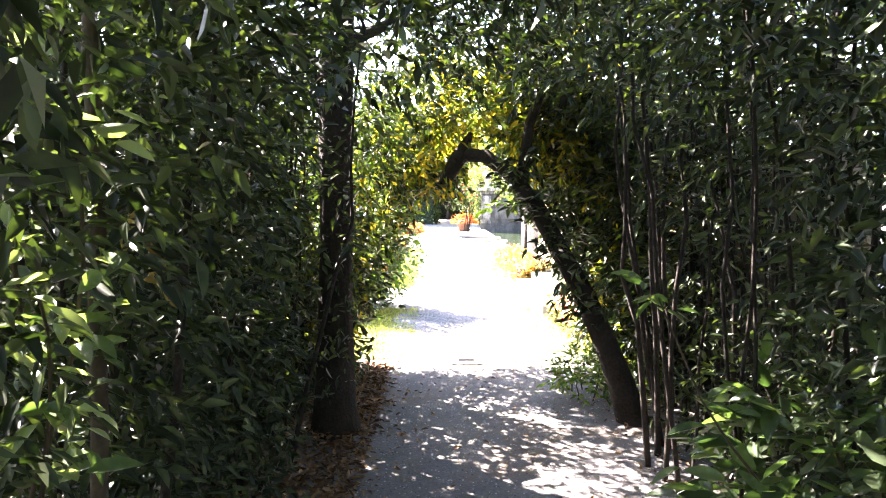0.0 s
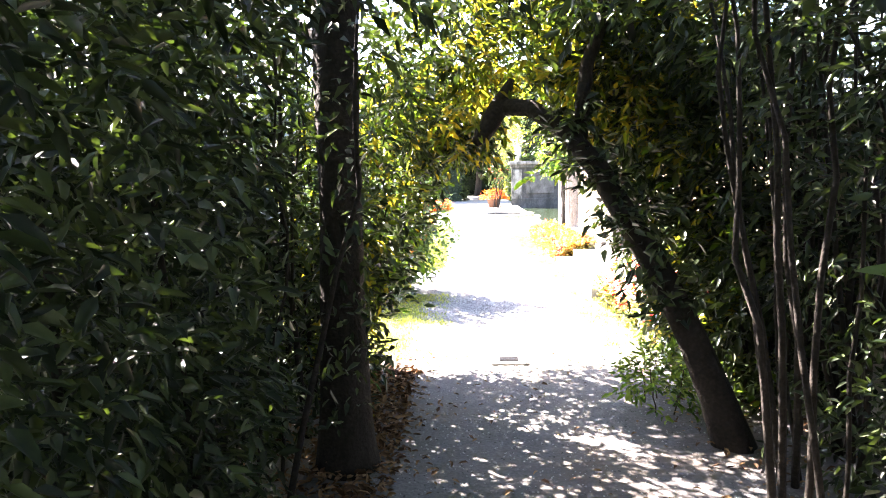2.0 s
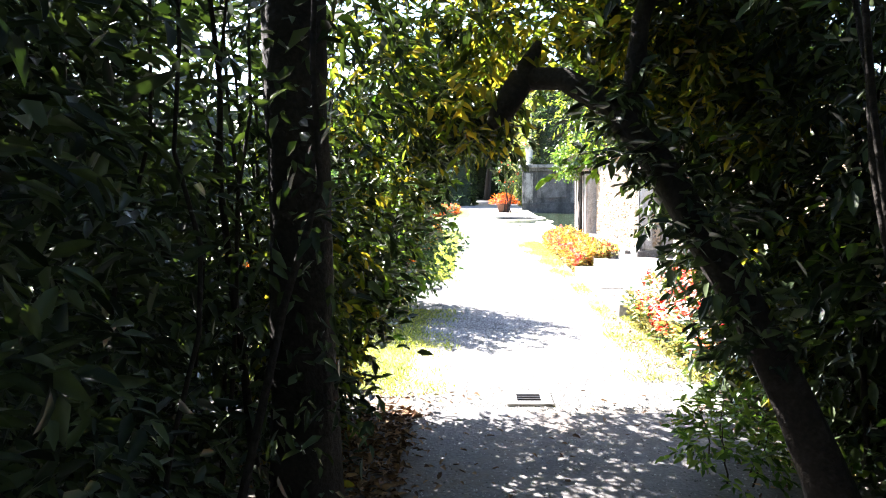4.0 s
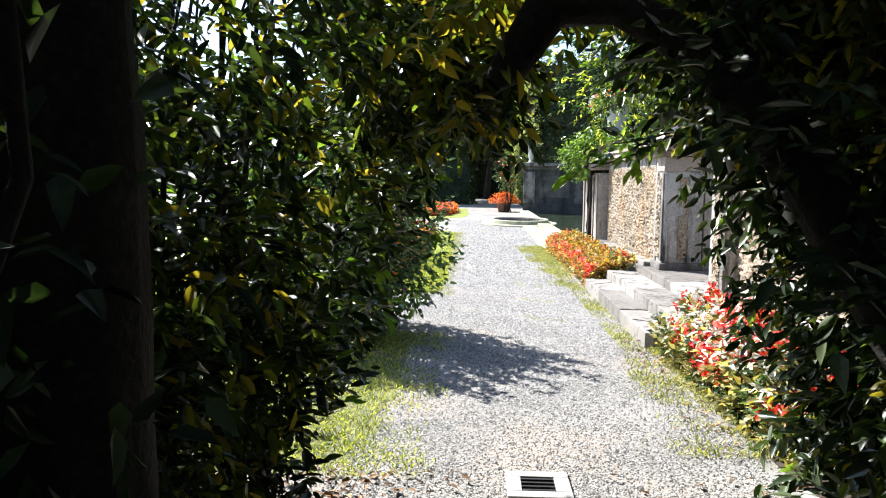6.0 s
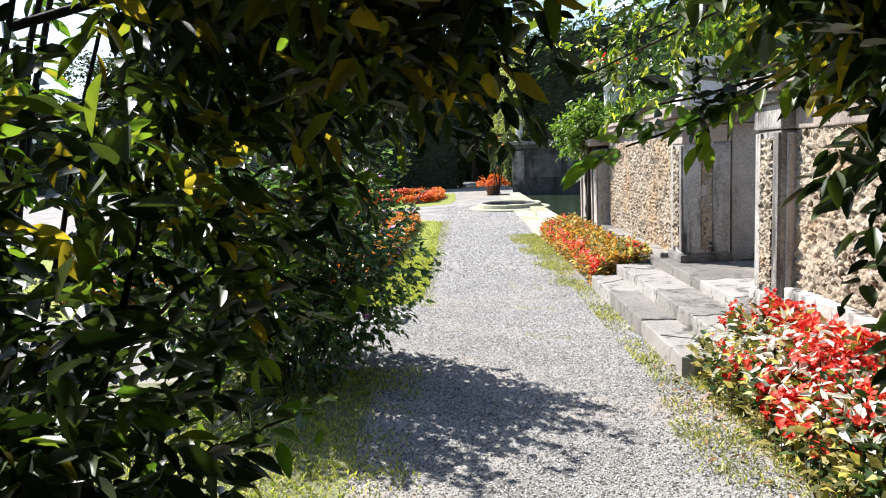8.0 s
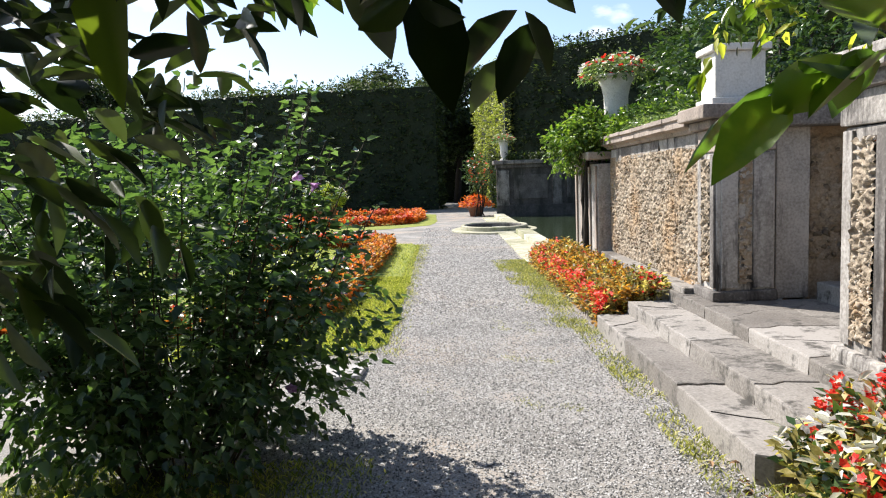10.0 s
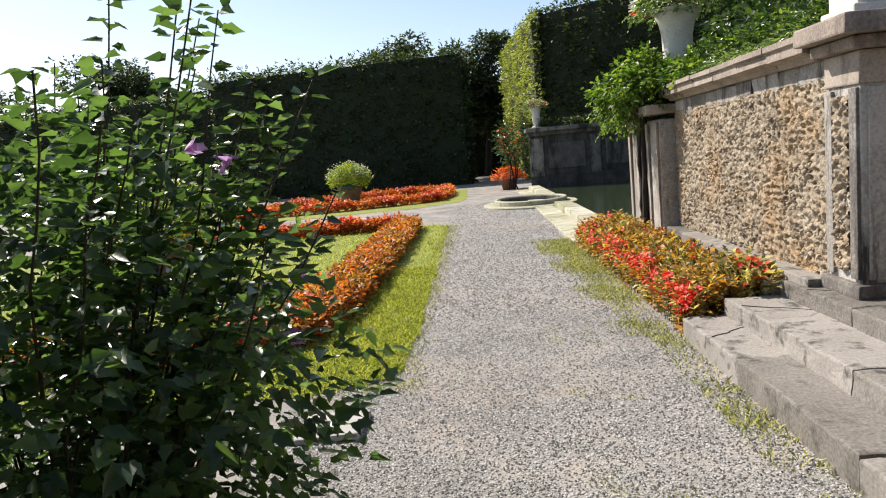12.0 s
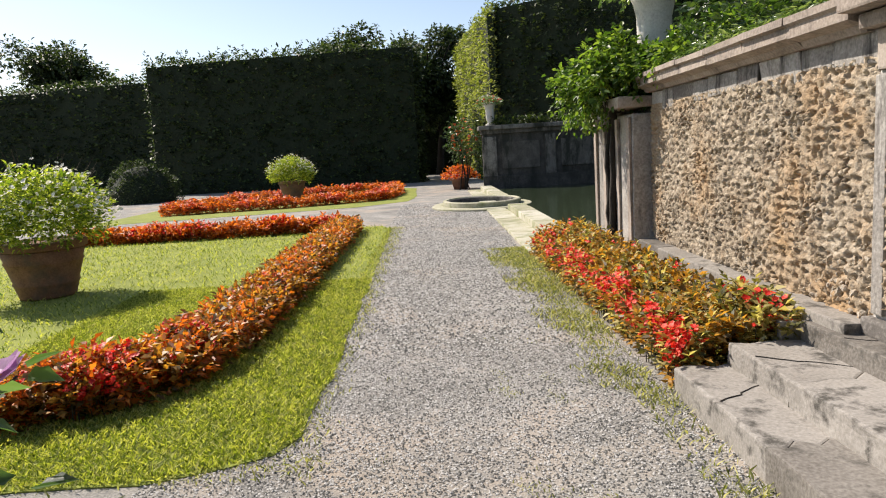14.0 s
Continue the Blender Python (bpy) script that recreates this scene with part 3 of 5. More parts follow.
for p0, p1, z, amp in (((2.03, -0.62), (2.33, -0.42), 0.166, 0.02), ((2.02, -1.95), (2.34, -1.72), 0.166, 0.022), ((2.02, -3.1), (2.33, -3.28), 0.166, 0.02),
                       ((2.33, -0.35), (2.72, -0.62), 0.301, 0.03), ((2.40, -1.2), (2.74, -1.02), 0.301, 0.02), ((2.33, -2.25), (2.72, -2.6), 0.301, 0.03),
                       ((2.72, -0.5), (3.2, -0.85), 0.416, 0.03), ((2.75, -1.6), (3.3, -1.35), 0.416, 0.03), ((2.72, -2.4), (3.3, -2.7), 0.416, 0.03)):
    pts, rad = wavy((*p0, z), (*p1, z), 11, amp * 0.5, 0.0045, 0.0025)
    pts[:, 2] = z - 0.002
    part_mesh("crack", tube_mesh("crack", [(pts, rad)], 5), CRACK, steps)


# ---------------------------------------------------------------- garden wall
def rock_bm(seed):
    r = random.Random(seed)
    bm = bmesh.new()
    bmesh.ops.create_icosphere(bm, subdivisions=1, radius=1.0)
    for v in bm.verts:
        v.co *= r.uniform(0.4, 1.4)
    return bm


ROCKS = []
for s in range(8):
    me = bpy.data.meshes.new("rock")
    b = rock_bm(s)
    b.to_mesh(me)
    b.free()
    me.materials.append(RUBBLE)
    ROCKS.append(me)


def rubble_panel(parent, origin, along, out, width, height, near, spacing=0.042):
    """A panel of rough lumps set in mortar: the nearest as stones of their own, the rest joined."""
    o, a, u = np.array(origin, float), np.array(along, float), np.array(out, float)
    ny, nz = int(width / spacing), int(height / (spacing * 0.85))
    spots = [(i + 0.5 * (j % 2), j) for j in range(nz) for i in range(ny)]
    V, F, off, singles = [], [], 0, 0
    tri = {}
    res = spacing * 0.30
    cy, cz = int(width / res) + 1, int(height / res) + 1
    gs, gz = np.meshgrid(np.linspace(0, width, cy), np.linspace(0, height, cz))
    off3 = rng.uniform(0, 50, 3)
    amp = np.array([noise.turbulence(Vector((x * 16 + off3[0], y * 19 + off3[1], off3[2])), 3, True) for x, y in zip(gs.ravel(), gz.ravel())])
    P = o + gs.ravel()[:, None] * a + np.c_[np.zeros(gs.size), np.zeros(gs.size), gz.ravel()] + u * (0.045 - amp * 0.075)[:, None]
    ii = (np.arange(cz - 1)[:, None] * cy + np.arange(cy - 1)[None]).ravel()[:, None]
    part_mesh("rough_bed", raw_mesh("rough_bed", P, ii + np.array([[0, 1, cy + 1, cy]])), MORTAR, parent)
    for i, j in spots:
        s = (i + rng.uniform(-0.35, 0.35) + 0.3) * width / (ny + 0.6)
        z = (j + 0.5 + rng.uniform(-0.35, 0.35)) * height / nz
        size = spacing * rng.uniform(0.16, 0.66) ** 1.1
        p = o + a * np.clip(s, size * 0.6, width - size * 0.6) + np.array([0, 0, np.clip(z, size * 0.6, height - size * 0.6)]) + u * (rng.uniform(-0.016, 0.018) + 0.018 * math.sin(s * 5.0 + z * 3.0) * math.sin(z * 7.0 + s))
        k = int(rng.integers(0, 8))
        rot = Euler(rng.uniform(0, 6.28, 3).tolist()).to_matrix()
        sc = (size * rng.uniform(0.5, 1.3), size * rng.uniform(0.6, 1.5), size * rng.uniform(0.5, 1.1))
        if near is not None and near(p) and singles < 290:
            ob = new("stone", ROCKS[k])
            ob.parent = parent
            ob.matrix_basis = Matrix.Translation(p.tolist()) @ rot.to_4x4() @ Matrix.Diagonal((*sc, 1))
            singles += 1
            continue
        if k not in tri:
            me = ROCKS[k]
            tri[k] = (np.array([v.co[:] for v in me.vertices]), np.array([f.vertices[:] for f in me.polygons]))
        v, f = tri[k]
        V.append((v * sc) @ np.array(rot).T + p)
        F.append(f + off)
        off += len(v)
    ob = part_mesh("rubble_stones", raw_mesh("rubble_stones", np.concatenate(V), np.concatenate(F)), RUBBLE, parent)
    tagged(ob, kind="stuff")


wall = thing("wall_near", "garden retaining wall with rough rubble panel, stone plinth and moulded cornice", "wall", kind="structure")
part("core", box_bm(2.93, 3.6, -0.44, 3.25, 0.0, 2.05), MORTAR, wall)
rubble_panel(wall, (2.925, -0.44, 0.47), (0, 1, 0), (-1, 0, 0), 3.66, 1.36, lambda p: p[1] < 0.5)
for i, (y0, y1) in enumerate(((-0.44, 0.35), (0.354, 1.1), (1.104, 1.9), (1.904, 2.6), (2.604, 3.22))):
    part("plinth_block", box_bm(2.745, 2.932, y0, y1, 0.0, 0.47, 0.012, rough=0.006, seed=20 + i), STEP_STONE, wall)
ys = [-0.46, -0.02, 0.31, 0.85, 1.2, 1.75, 2.1, 2.55, 2.85, 3.24]
for i, (y0, y1) in enumerate(zip(ys, ys[1:])):
    part("frieze_block", box_bm(2.905, 3.1, y0 + 0.004, y1 - 0.004, 1.80 + 0.03 * math.sin(i * 2.4), 1.95, 0.012, rough=0.014, seed=40 + i), STONE, wall)


def cornice(parent, y0, y1, out, joints, z=1.952, top=0.0):
    """Moulded coping stones: bed mould, fascia, and thin top slab."""
    n = max(1, joints)
    for k in range(n):
        a, b = y0 + (y1 - y0) * k / n + 0.003, y0 + (y1 - y0) * (k + 1) / n - 0.003
        bm = bmesh.new()
        prof = [(3.5, z), (2.87 - out, z), (2.84 - out, z + 0.035), (2.77 - out, z + 0.06), (2.77 - out, z + 0.125), (2.74 - out, z + 0.135), (2.74 - out, z + 0.18 + top), (3.5, z + 0.20 + top)]
        r = random.Random(k + int(y0 * 10))
        fr, bk = [], []
        for x, h in prof:
            d = r.uniform(-0.005, 0.005)
            fr.append(bm.verts.new((x + d, a, h + r.uniform(-0.004, 0.004))))
            bk.append(bm.verts.new((x + d, b, h + r.uniform(-0.004, 0.004))))
        for i in range(len(prof)):
            j = (i + 1) % len(prof)
            bm.faces.new((fr[i], fr[j], bk[j], bk[i]))
        bm.faces.new(fr[::-1])
        bm.faces.new(bk)
        bmesh.ops.recalc_face_normals(bm, faces=bm.faces)
        part("coping_stone", bm, CORNICE, parent)


cornice(wall, -0.40, 3.26, 0.0, 6)

pier = thing("pier_1", "tall stone pier with a rusticated strip and moulded cap", "pier", kind="structure")


def rustic_pier(p, x, y0, y1, depth, zb, zt, with_cap):
    body = part("shaft", box_bm(x, x + depth, y0, y1, zb, zt, 0.012, rough=0.006, seed=int(y0 * 7)), STONE, p)
    part("base", box_bm(x - 0.045, x + depth + 0.02, y0 - 0.045, y1 + 0.03, 0.41, zb + 0.10, 0.02, rough=0.008, seed=3), STONE, p)
    w = y1 - y0
    part("fillet", box_bm(x - 0.022, x + 0.02, y0 + 0.01, y0 + w * 0.24, zb + 0.12, zt - 0.02, 0.006), STONE, body)
    part("fillet", box_bm(x - 0.022, x + 0.02, y1 - w * 0.24, y1 - 0.01, zb + 0.12, zt - 0.02, 0.006), STONE, body)
    rubble_panel(p, (x - 0.002, y0 + w * 0.26, zb + 0.16), (0, 1, 0), (-1, 0, 0), w * 0.48, zt - zb - 0.22, None, 0.036)
    part("fillet", box_bm(x + 0.04, x + depth * 0.36, y0 - 0.022, y0 + 0.02, zb + 0.12, zt - 0.02, 0.006), STONE, body)
    part("fillet", box_bm(x + depth * 0.62, x + depth - 0.02, y0 - 0.022, y0 + 0.02, zb + 0.12, zt - 0.02, 0.006), STONE, body)
    rubble_panel(p, (x + depth * 0.38, y0 + 0.002, zb + 0.16), (1, 0, 0), (0, -1, 0), depth * 0.22, zt - zb - 0.22, None, 0.036)
    if with_cap:
        part("capital", box_bm(x - 0.02, x + depth, y0 - 0.02, y1 + 0.02, zt + 0.002, zt + 0.20, 0.015, rough=0.006, seed=5), STONE, p)
        part("cap_mould", box_bm(x - 0.07, x + depth, y0 - 0.07, y1 + 0.07, zt + 0.202, zt + 0.29, 0.03, rough=0.006, seed=6), STONE, p)
        part("cap", box_bm(x - 0.13, x + depth, y0 - 0.13, y1 + 0.13, zt + 0.292, zt + 0.42, 0.02, rough=0.008, seed=8), STONE, p)


rustic_pier(pier, 2.89, -0.88, -0.46, 0.52, 0.41, 1.75, False)
part("frieze_block", box_bm(2.87, 3.41, -0.90, -0.462, 1.752, 1.95, 0.012, rough=0.006, seed=9), CORNICE, pier)
bm = box_bm(2.80, 3.45, -0.99, -0.42, 1.953, 2.03, 0.02)
box_bm(2.70, 3.47, -1.09, -0.41, 2.032, 2.15, 0.015, bm, 0.005, 3)
part("cap", bm, CORNICE, pier)
part("pilaster", box_bm(3.45, 3.75, -0.82, -0.5, 0.41, 1.95, 0.012), STONE, pier)

pedestal = thing("pedestal", "white stone pedestal block on top of the pier", "pedestal")
bm = box_bm(2.84, 3.36, -0.92, -0.50, 2.152, 2.22, 0.012)
box_bm(2.88, 3.32, -0.88, -0.53, 2.22, 2.62, 0.012, bm)
box_bm(2.84, 3.36, -0.92, -0.50, 2.62, 2.68, 0.012, bm)
part("block", bm, WHITE_STONE, pedestal)

pier_two = thing("pier_2", "tall stone pier with rusticated strip and heavy capital", "pier", kind="structure")
rustic_pier(pier_two, 2.85, -3.42, -2.98, 0.55, 0.41, 1.80, True)
wall_two = thing("wall_side", "rubble garden wall beyond the recess", "wall", kind="structure")
part("core", box_bm(2.98, 3.6, -9.5, -3.45, 0.0, 1.98), MORTAR, wall_two)
rubble_panel(wall_two, (2.975, -6.2, 0.60), (0, 1, 0), (-1, 0, 0), 2.75, 1.2, None, 0.052)
part("plinth", box_bm(2.86, 2.982, -9.5, -3.47, 0.0, 0.60, 0.012), STONE, wall_two)
part("frieze", box_bm(2.93, 3.3, -9.5, -3.46, 1.80, 2.0, 0.012), CORNICE, wall_two)
cornice(wall_two, -9.5, -3.57, -0.06, 7, z=2.003)

recess = thing("wall_recess", "shaded recess wall with rubble panel and stone beam", "wall", kind="structure")
part("back", box_bm(4.6, 5.0, -4.6, 0.4, 0.0, 2.35), MORTAR, recess)
rubble_panel(recess, (4.595, -2.95, 0.75), (0, 1, 0), (-1, 0, 0), 2.3, 1.1, None, 0.075)
part("side", box_bm(3.76, 4.598, -0.70, -0.3, 0.0, 2.35), MORTAR, recess)
rubble_panel(recess, (3.80, -0.705, 0.75), (1, 0, 0), (0, -1, 0), 0.75, 1.1, None, 0.07)
part("side", box_bm(3.42, 4.598, -4.6, -3.6, 0.0, 2.35), MORTAR, recess)
part("beam", box_bm(3.42, 4.9, -0.98, -0.3, 1.952, 2.25, 0.02), STONE, recess)
part("beam", box_bm(4.4, 4.9, -3.6, -0.985, 1.90, 2.25, 0.02), STONE, recess)

# far end pilaster of the near wall
pil = thing("pilaster", "weathered stone corner pilaster with climbing vine trunk", "pilaster", kind="structure")
shaft = part("shaft", box_bm(2.72, 3.1, 3.262, 3.86, 0.0, 1.76, 0.015, rough=0.006, seed=31), STONE, pil)
back_shaft = part("return_shaft", box_bm(2.66, 3.0, 4.03, 4.62, 0.0, 1.74, 0.015, rough=0.006, seed=32), STONE, pil)
part("recess", box_bm(2.80, 3.1, 3.865, 4.026, 0.0, 1.76), STONE, pil)
part("capital", box_bm(2.61, 3.0, 4.0, 4.67, 1.742, 1.81, 0.02), STONE, pil)
part("cap", box_bm(2.58, 3.1, 3.264, 4.71, 1.812, 1.93, 0.025, rough=0.006, seed=33), CORNICE, pil)
part("base", box_bm(2.62, 3.0, 4.0, 4.66, 0.0, 0.16, 0.02, rough=0.006, seed=35), STONE, pil)
for y0, y1 in ((3.28, 3.40), (3.72, 3.84)):
    part("fillet", box_bm(2.69, 2.722, y0, y1, 0.1, 1.72, 0.006, rough=0.008), CORNICE, shaft)
for y0, y1 in ((4.05, 4.17), (4.48, 4.60)):
    part("fillet", box_bm(2.63, 2.662, y0, y1, 0.18, 1.70, 0.006, rough=0.008), CORNICE, back_shaft)
vine = thing("vine_trunk", "twisted grey brown climbing trunk against the pilaster", "vine")
lines = [wavy((2.64 + 0.02 * k, 3.90 + 0.05 * k, 0.0), (2.70, 3.86 + 0.06 * k, 2.1), 14, 0.016, 0.05 - 0.008 * k, 0.026) for k in range(3)]
part_mesh("trunk", tube_mesh("trunk", lines, 7), BARK, vine, smooth=True)
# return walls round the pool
# shade on these walls is put into the dark stone colour
pool_wall = thing("wall_pool", "wall behind the pool with shade in its dark colour", "wall", kind="structure")
part("return", box_bm(3.0, 11.5, 4.2, 4.6, -0.5, 1.95), SHADE_STONE, pool_wall)
part("back", box_bm(11.0, 11.4, 4.603, 22.4, -0.5, 2.2), SHADE_STONE, pool_wall)

# ---------------------------------------------------------------- pool
tagged(part("water", polygon_slab([(2.8, 4.0), (11.0, 4.0), (11.0, 22.0), (2.8, 22.0)], 0.012, 0.05), WATER), "still dark green pool water", "water", kind="structure")
kerb = thing("pool_kerb", "pale stone pool kerb with mossy apron", "kerb", kind="structure")
y = 5.6
k = 0
while y < 22.0:
    y1 = y + 1.05
    if not 13.4 < y + 0.5 < 16.4:
        part("kerb_stone", box_bm(2.42, 2.82, y + 0.005, y1 - 0.005, -0.05, 0.17, 0.015, rough=0.006, seed=100 + k), MOSSY, kerb)
    part("apron_stone", box_bm(1.95, 2.415, y + 0.005, y1 - 0.005, -0.05, 0.045, 0.01, rough=0.006, seed=130 + k), MOSSY, kerb)
    y, k = y1, k + 1
basin = thing("basin", "round stone basin with raised rim beside the pool", "basin")


def ring(r0, r1, z0, z1, cx=1.95, cy=15.0, stretch=1.35, sides=36):
    bm = bmesh.new()
    loops = []
    for r, z in ((r0, z0), (r1, z0), (r1, z1 - 0.02), (r1 - 0.03, z1), (r0 + 0.02, z1), (r0, z1 - 0.02)):
        loops.append([bm.verts.new((cx + r * math.cos(2 * math.pi * i / sides), cy + r * stretch * math.sin(2 * math.pi * i / sides), z)) for i in range(sides)])
    for a, b in zip(loops, loops[1:] + loops[:1]):
        for i in range(sides):
            bm.faces.new((a[i], a[(i + 1) % sides], b[(i + 1) % sides], b[i]))
    bmesh.ops.recalc_face_normals(bm, faces=bm.faces)
    return bm


part("rim", ring(0.93, 1.04, -0.05, 0.19), MOSSY, basin)
# Inner wall and floor get dark colours for the shadow inside the basin
part("inner_wall", ring(0.86, 0.928, -0.05, 0.165), SHADE_STONE, basin)
part("foot_step", ring(1.045, 1.34, -0.05, 0.06), MOSSY, basin)
bm = bmesh.new()
bmesh.ops.create_circle(bm, cap_ends=True, segments=36, radius=0.87, matrix=Matrix.Translation((1.95, 15.0, 0.03)) @ Matrix.Diagonal((1, 1.35, 1, 1)))
part("basin_floor", bm, SOIL, basin, "basin floor coloured dark for the shadow inside")

# Far wall faces away from the sun; its shade is in the stone colour
far = thing("wall_far", "weathered stone wall with panels across the pool, shade in its dark colour", "wall", kind="structure")
part("core", box_bm(2.62, 11.4, 22.4, 23.2, -0.3, 2.05), SHADE_STONE, far)
part("plinth", box_bm(2.56, 11.4, 22.28, 22.398, -0.3, 0.5, 0.02), SHADE_STONE, far)
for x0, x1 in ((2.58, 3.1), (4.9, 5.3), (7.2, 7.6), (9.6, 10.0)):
    part("pilaster", box_bm(x0, x1, 22.31, 22.398, 0.502, 1.95, 0.015), SHADE_STONE, far)
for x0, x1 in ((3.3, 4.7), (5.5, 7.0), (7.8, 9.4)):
    part("panel", box_bm(x0, x1, 22.35, 22.398, 0.75, 1.75, 0.015), SHADE_STONE, far)
part("frieze", box_bm(2.56, 11.4, 22.30, 23.2, 2.052, 2.2, 0.015), SHADE_STONE, far)
part("coping", box_bm(2.46, 11.4, 22.18, 23.3, 2.202, 2.36, 0.03), SHADE_STONE, far)


# ---------------------------------------------------------------- urns and pots
DIAMOND = (0.46, 0.92)
OVAL = (0.10, 0.32, 0.60, 0.84, 0.42, 0.92, 0.96, 0.50)
TOOTHED = (0.14, 0.30, 0.48, 0.74, 0.85, 0.72, 0.95, 0.38)


def foliage(parent, name, origins, direction, per, twig, leaf, width, mat, label="", jitter=0.5, droop=0.25, shape=(0.32, 0.74, 1.0, 0.62)):
    b, a, f, ln = sprays(origins, direction, per, twig, leaf, jitter)
    ob = part_mesh(name, leaf_mesh(name, b, a, f, ln, width, droop, 0.18, shape), mat, parent, label)
    return tagged(ob, kind="stuff")


def petals(parent, name, centres, size, mat, label="", per=5):
    """Small open flowers, five petals each."""
    n = len(centres)
    ax = rng.normal(0, 0.35, (n, 3)) + np.array([-0.2, -0.3, 0.8])
    ax = rows(ax)
    s = rows(np.cross(ax, np.array([0.3, 0.9, 0.1])))
    t = np.cross(ax, s)
    ang = (np.arange(per) * 2 * np.pi / per)[None] + rng.uniform(0, 6, (n, 1))
    out = np.cos(ang)[..., None] * s[:, None] + np.sin(ang)[..., None] * t[:, None] + ax[:, None] * 0.35
    base = np.repeat(centres, per, 0)
    ln = np.repeat(size * rng.uniform(0.7, 1.25, n), per)
    me = leaf_mesh(name, base, out.reshape(-1, 3), np.repeat(ax, per, 0), ln, 0.85, 0.1, 0.12, (0.62, 0.95))
    return tagged(part_mesh(name, me, mat, parent, label), kind="stuff")


def dome(n, centre, radii, low=-0.2, shell=0.55):
    """Points in the outer part of an ellipsoid, above the height share low."""
    d = rows(rng.normal(0, 1, (n * 3, 3)))
    d = d[d[:, 2] > low][:n]
    r = shell + (1 - shell) * rng.random((len(d), 1)) ** 0.6
    r = r * (1 + 0.16 * lump(d, 3.1)[:, None])
    return np.asarray(centre) + d * r * np.asarray(radii), d


def stone_urn(place, scale, label):
    urn = thing("urn", label, "urn", place)
    prof = [(0.13, 0.10), (0.10, 0.16), (0.145, 0.22), (0.165, 0.34), (0.17, 0.6), (0.20, 0.74), (0.25, 0.84), (0.22, 0.86)]
    vase = part("vase", lathe_bm([(r * scale, z * scale) for r, z in prof], 28), WHITE_STONE, urn, smooth=True)
    part("foot", lathe_bm([(r * scale, z * scale) for r, z in ((0.19, 0.0), (0.19, 0.07), (0.16, 0.085), (0.11, 0.102))], 24), WHITE_STONE, vase)
    part("rim", lathe_bm([(r * scale, z * scale) for r, z in ((0.245, 0.842), (0.275, 0.86), (0.275, 0.89), (0.23, 0.90))], 28), WHITE_STONE, vase)
    p, d = dome(420, (0, 0, 0.9 * scale), (0.44 * scale, 0.44 * scale, 0.22 * scale), -0.3)
    foliage(urn, "leaves", p, d, 4, 0.1 * scale, 0.055 * scale, 0.6, SPRAY)
    p, d = dome(110, (0, 0, 0.94 * scale), (0.46 * scale, 0.46 * scale, 0.23 * scale), -0.2, 0.95)
    petals(urn, "blossom", p[::2], 0.045 * scale, RED, "red geranium flowers")
    petals(urn, "pale_blossom", p[1::2], 0.04 * scale, WHITE_PETAL, "pale pink geranium flowers")
    return urn


stone_urn((3.12, 3.75, 2.12), 1.08, "white stone urn of red and pink geraniums on the wall")
stone_urn((2.95, 22.8, 2.36), 0.95, "white stone urn of red flowers on the far wall")


def flower_pot(place, s, label):
    pot = thing("flower_pot", label, "flower pot", place)
    prof = [(0.31, 0.0), (0.32, 0.03), (0.36, 0.16), (0.375, 0.18), (0.365, 0.21), (0.43, 0.42), (0.445, 0.44), (0.435, 0.47), (0.47, 0.58), (0.44, 0.585)]
    body = part("pot", lathe_bm([(r * s, z * s) for r, z in prof], 32), TERRACOTTA, pot, smooth=True)
    part("rim", lathe_bm([(r * s, z * s) for r, z in ((0.46, 0.586), (0.50, 0.60), (0.505, 0.67), (0.49, 0.69), (0.44, 0.69))], 32), TERRACOTTA, body)
    p, d = dome(1500, (0, 0, 0.95 * s), (0.72 * s, 0.72 * s, 0.52 * s), -0.55, 0.4)
    d[:, 2] += 0.5
    foliage(pot, "leaves", p, d, 6, 0.16 * s, 0.06 * s, 0.5, POT_LEAF)
    p, d = dome(300, (0, 0, 1.0 * s), (0.84 * s, 0.84 * s, 0.64 * s), -0.1, 0.85)
    petals(pot, "blossom", p, 0.034 * s, WHITE_PETAL, "small white flowers")
    sp = [wavy(c, c + rows(np.array([[v[0], v[1], 0.9]]))[0] * 0.22 * s, 4, 0.004, 0.003, 0.002) for c, v in zip(p[:60], d[:60])]
    part_mesh("stalk", tube_mesh("stalk", sp, 3), TWIG, pot)["kind"] = "stuff"
    return pot


flower_pot((-4.15, 4.65, 0.012), 1.0, "large terracotta pot of yellow-green foliage and white flowers on the lawn")
flower_pot((-4.75, 23.4, 0.012), 1.05, "large terracotta pot of white flowers on the far lawn")
small = thing("flower_pot", "low terracotta pot of red flowers by the pool", "flower pot", (1.75, 24.2, 0.0))
part("pot", lathe_bm([(0.25, 0), (0.34, 0.35), (0.38, 0.37), (0.38, 0.44), (0.33, 0.44)], 24), TERRACOTTA, small, smooth=True)
p, d = dome(260, (0, 0, 0.5), (0.62, 0.62, 0.4), -0.2)
foliage(small, "leaves", p, d, 4, 0.12, 0.09, 0.6, BRONZE_DEEP)
petals(small, "blossom", p[::2], 0.06, ORANGE_RED)


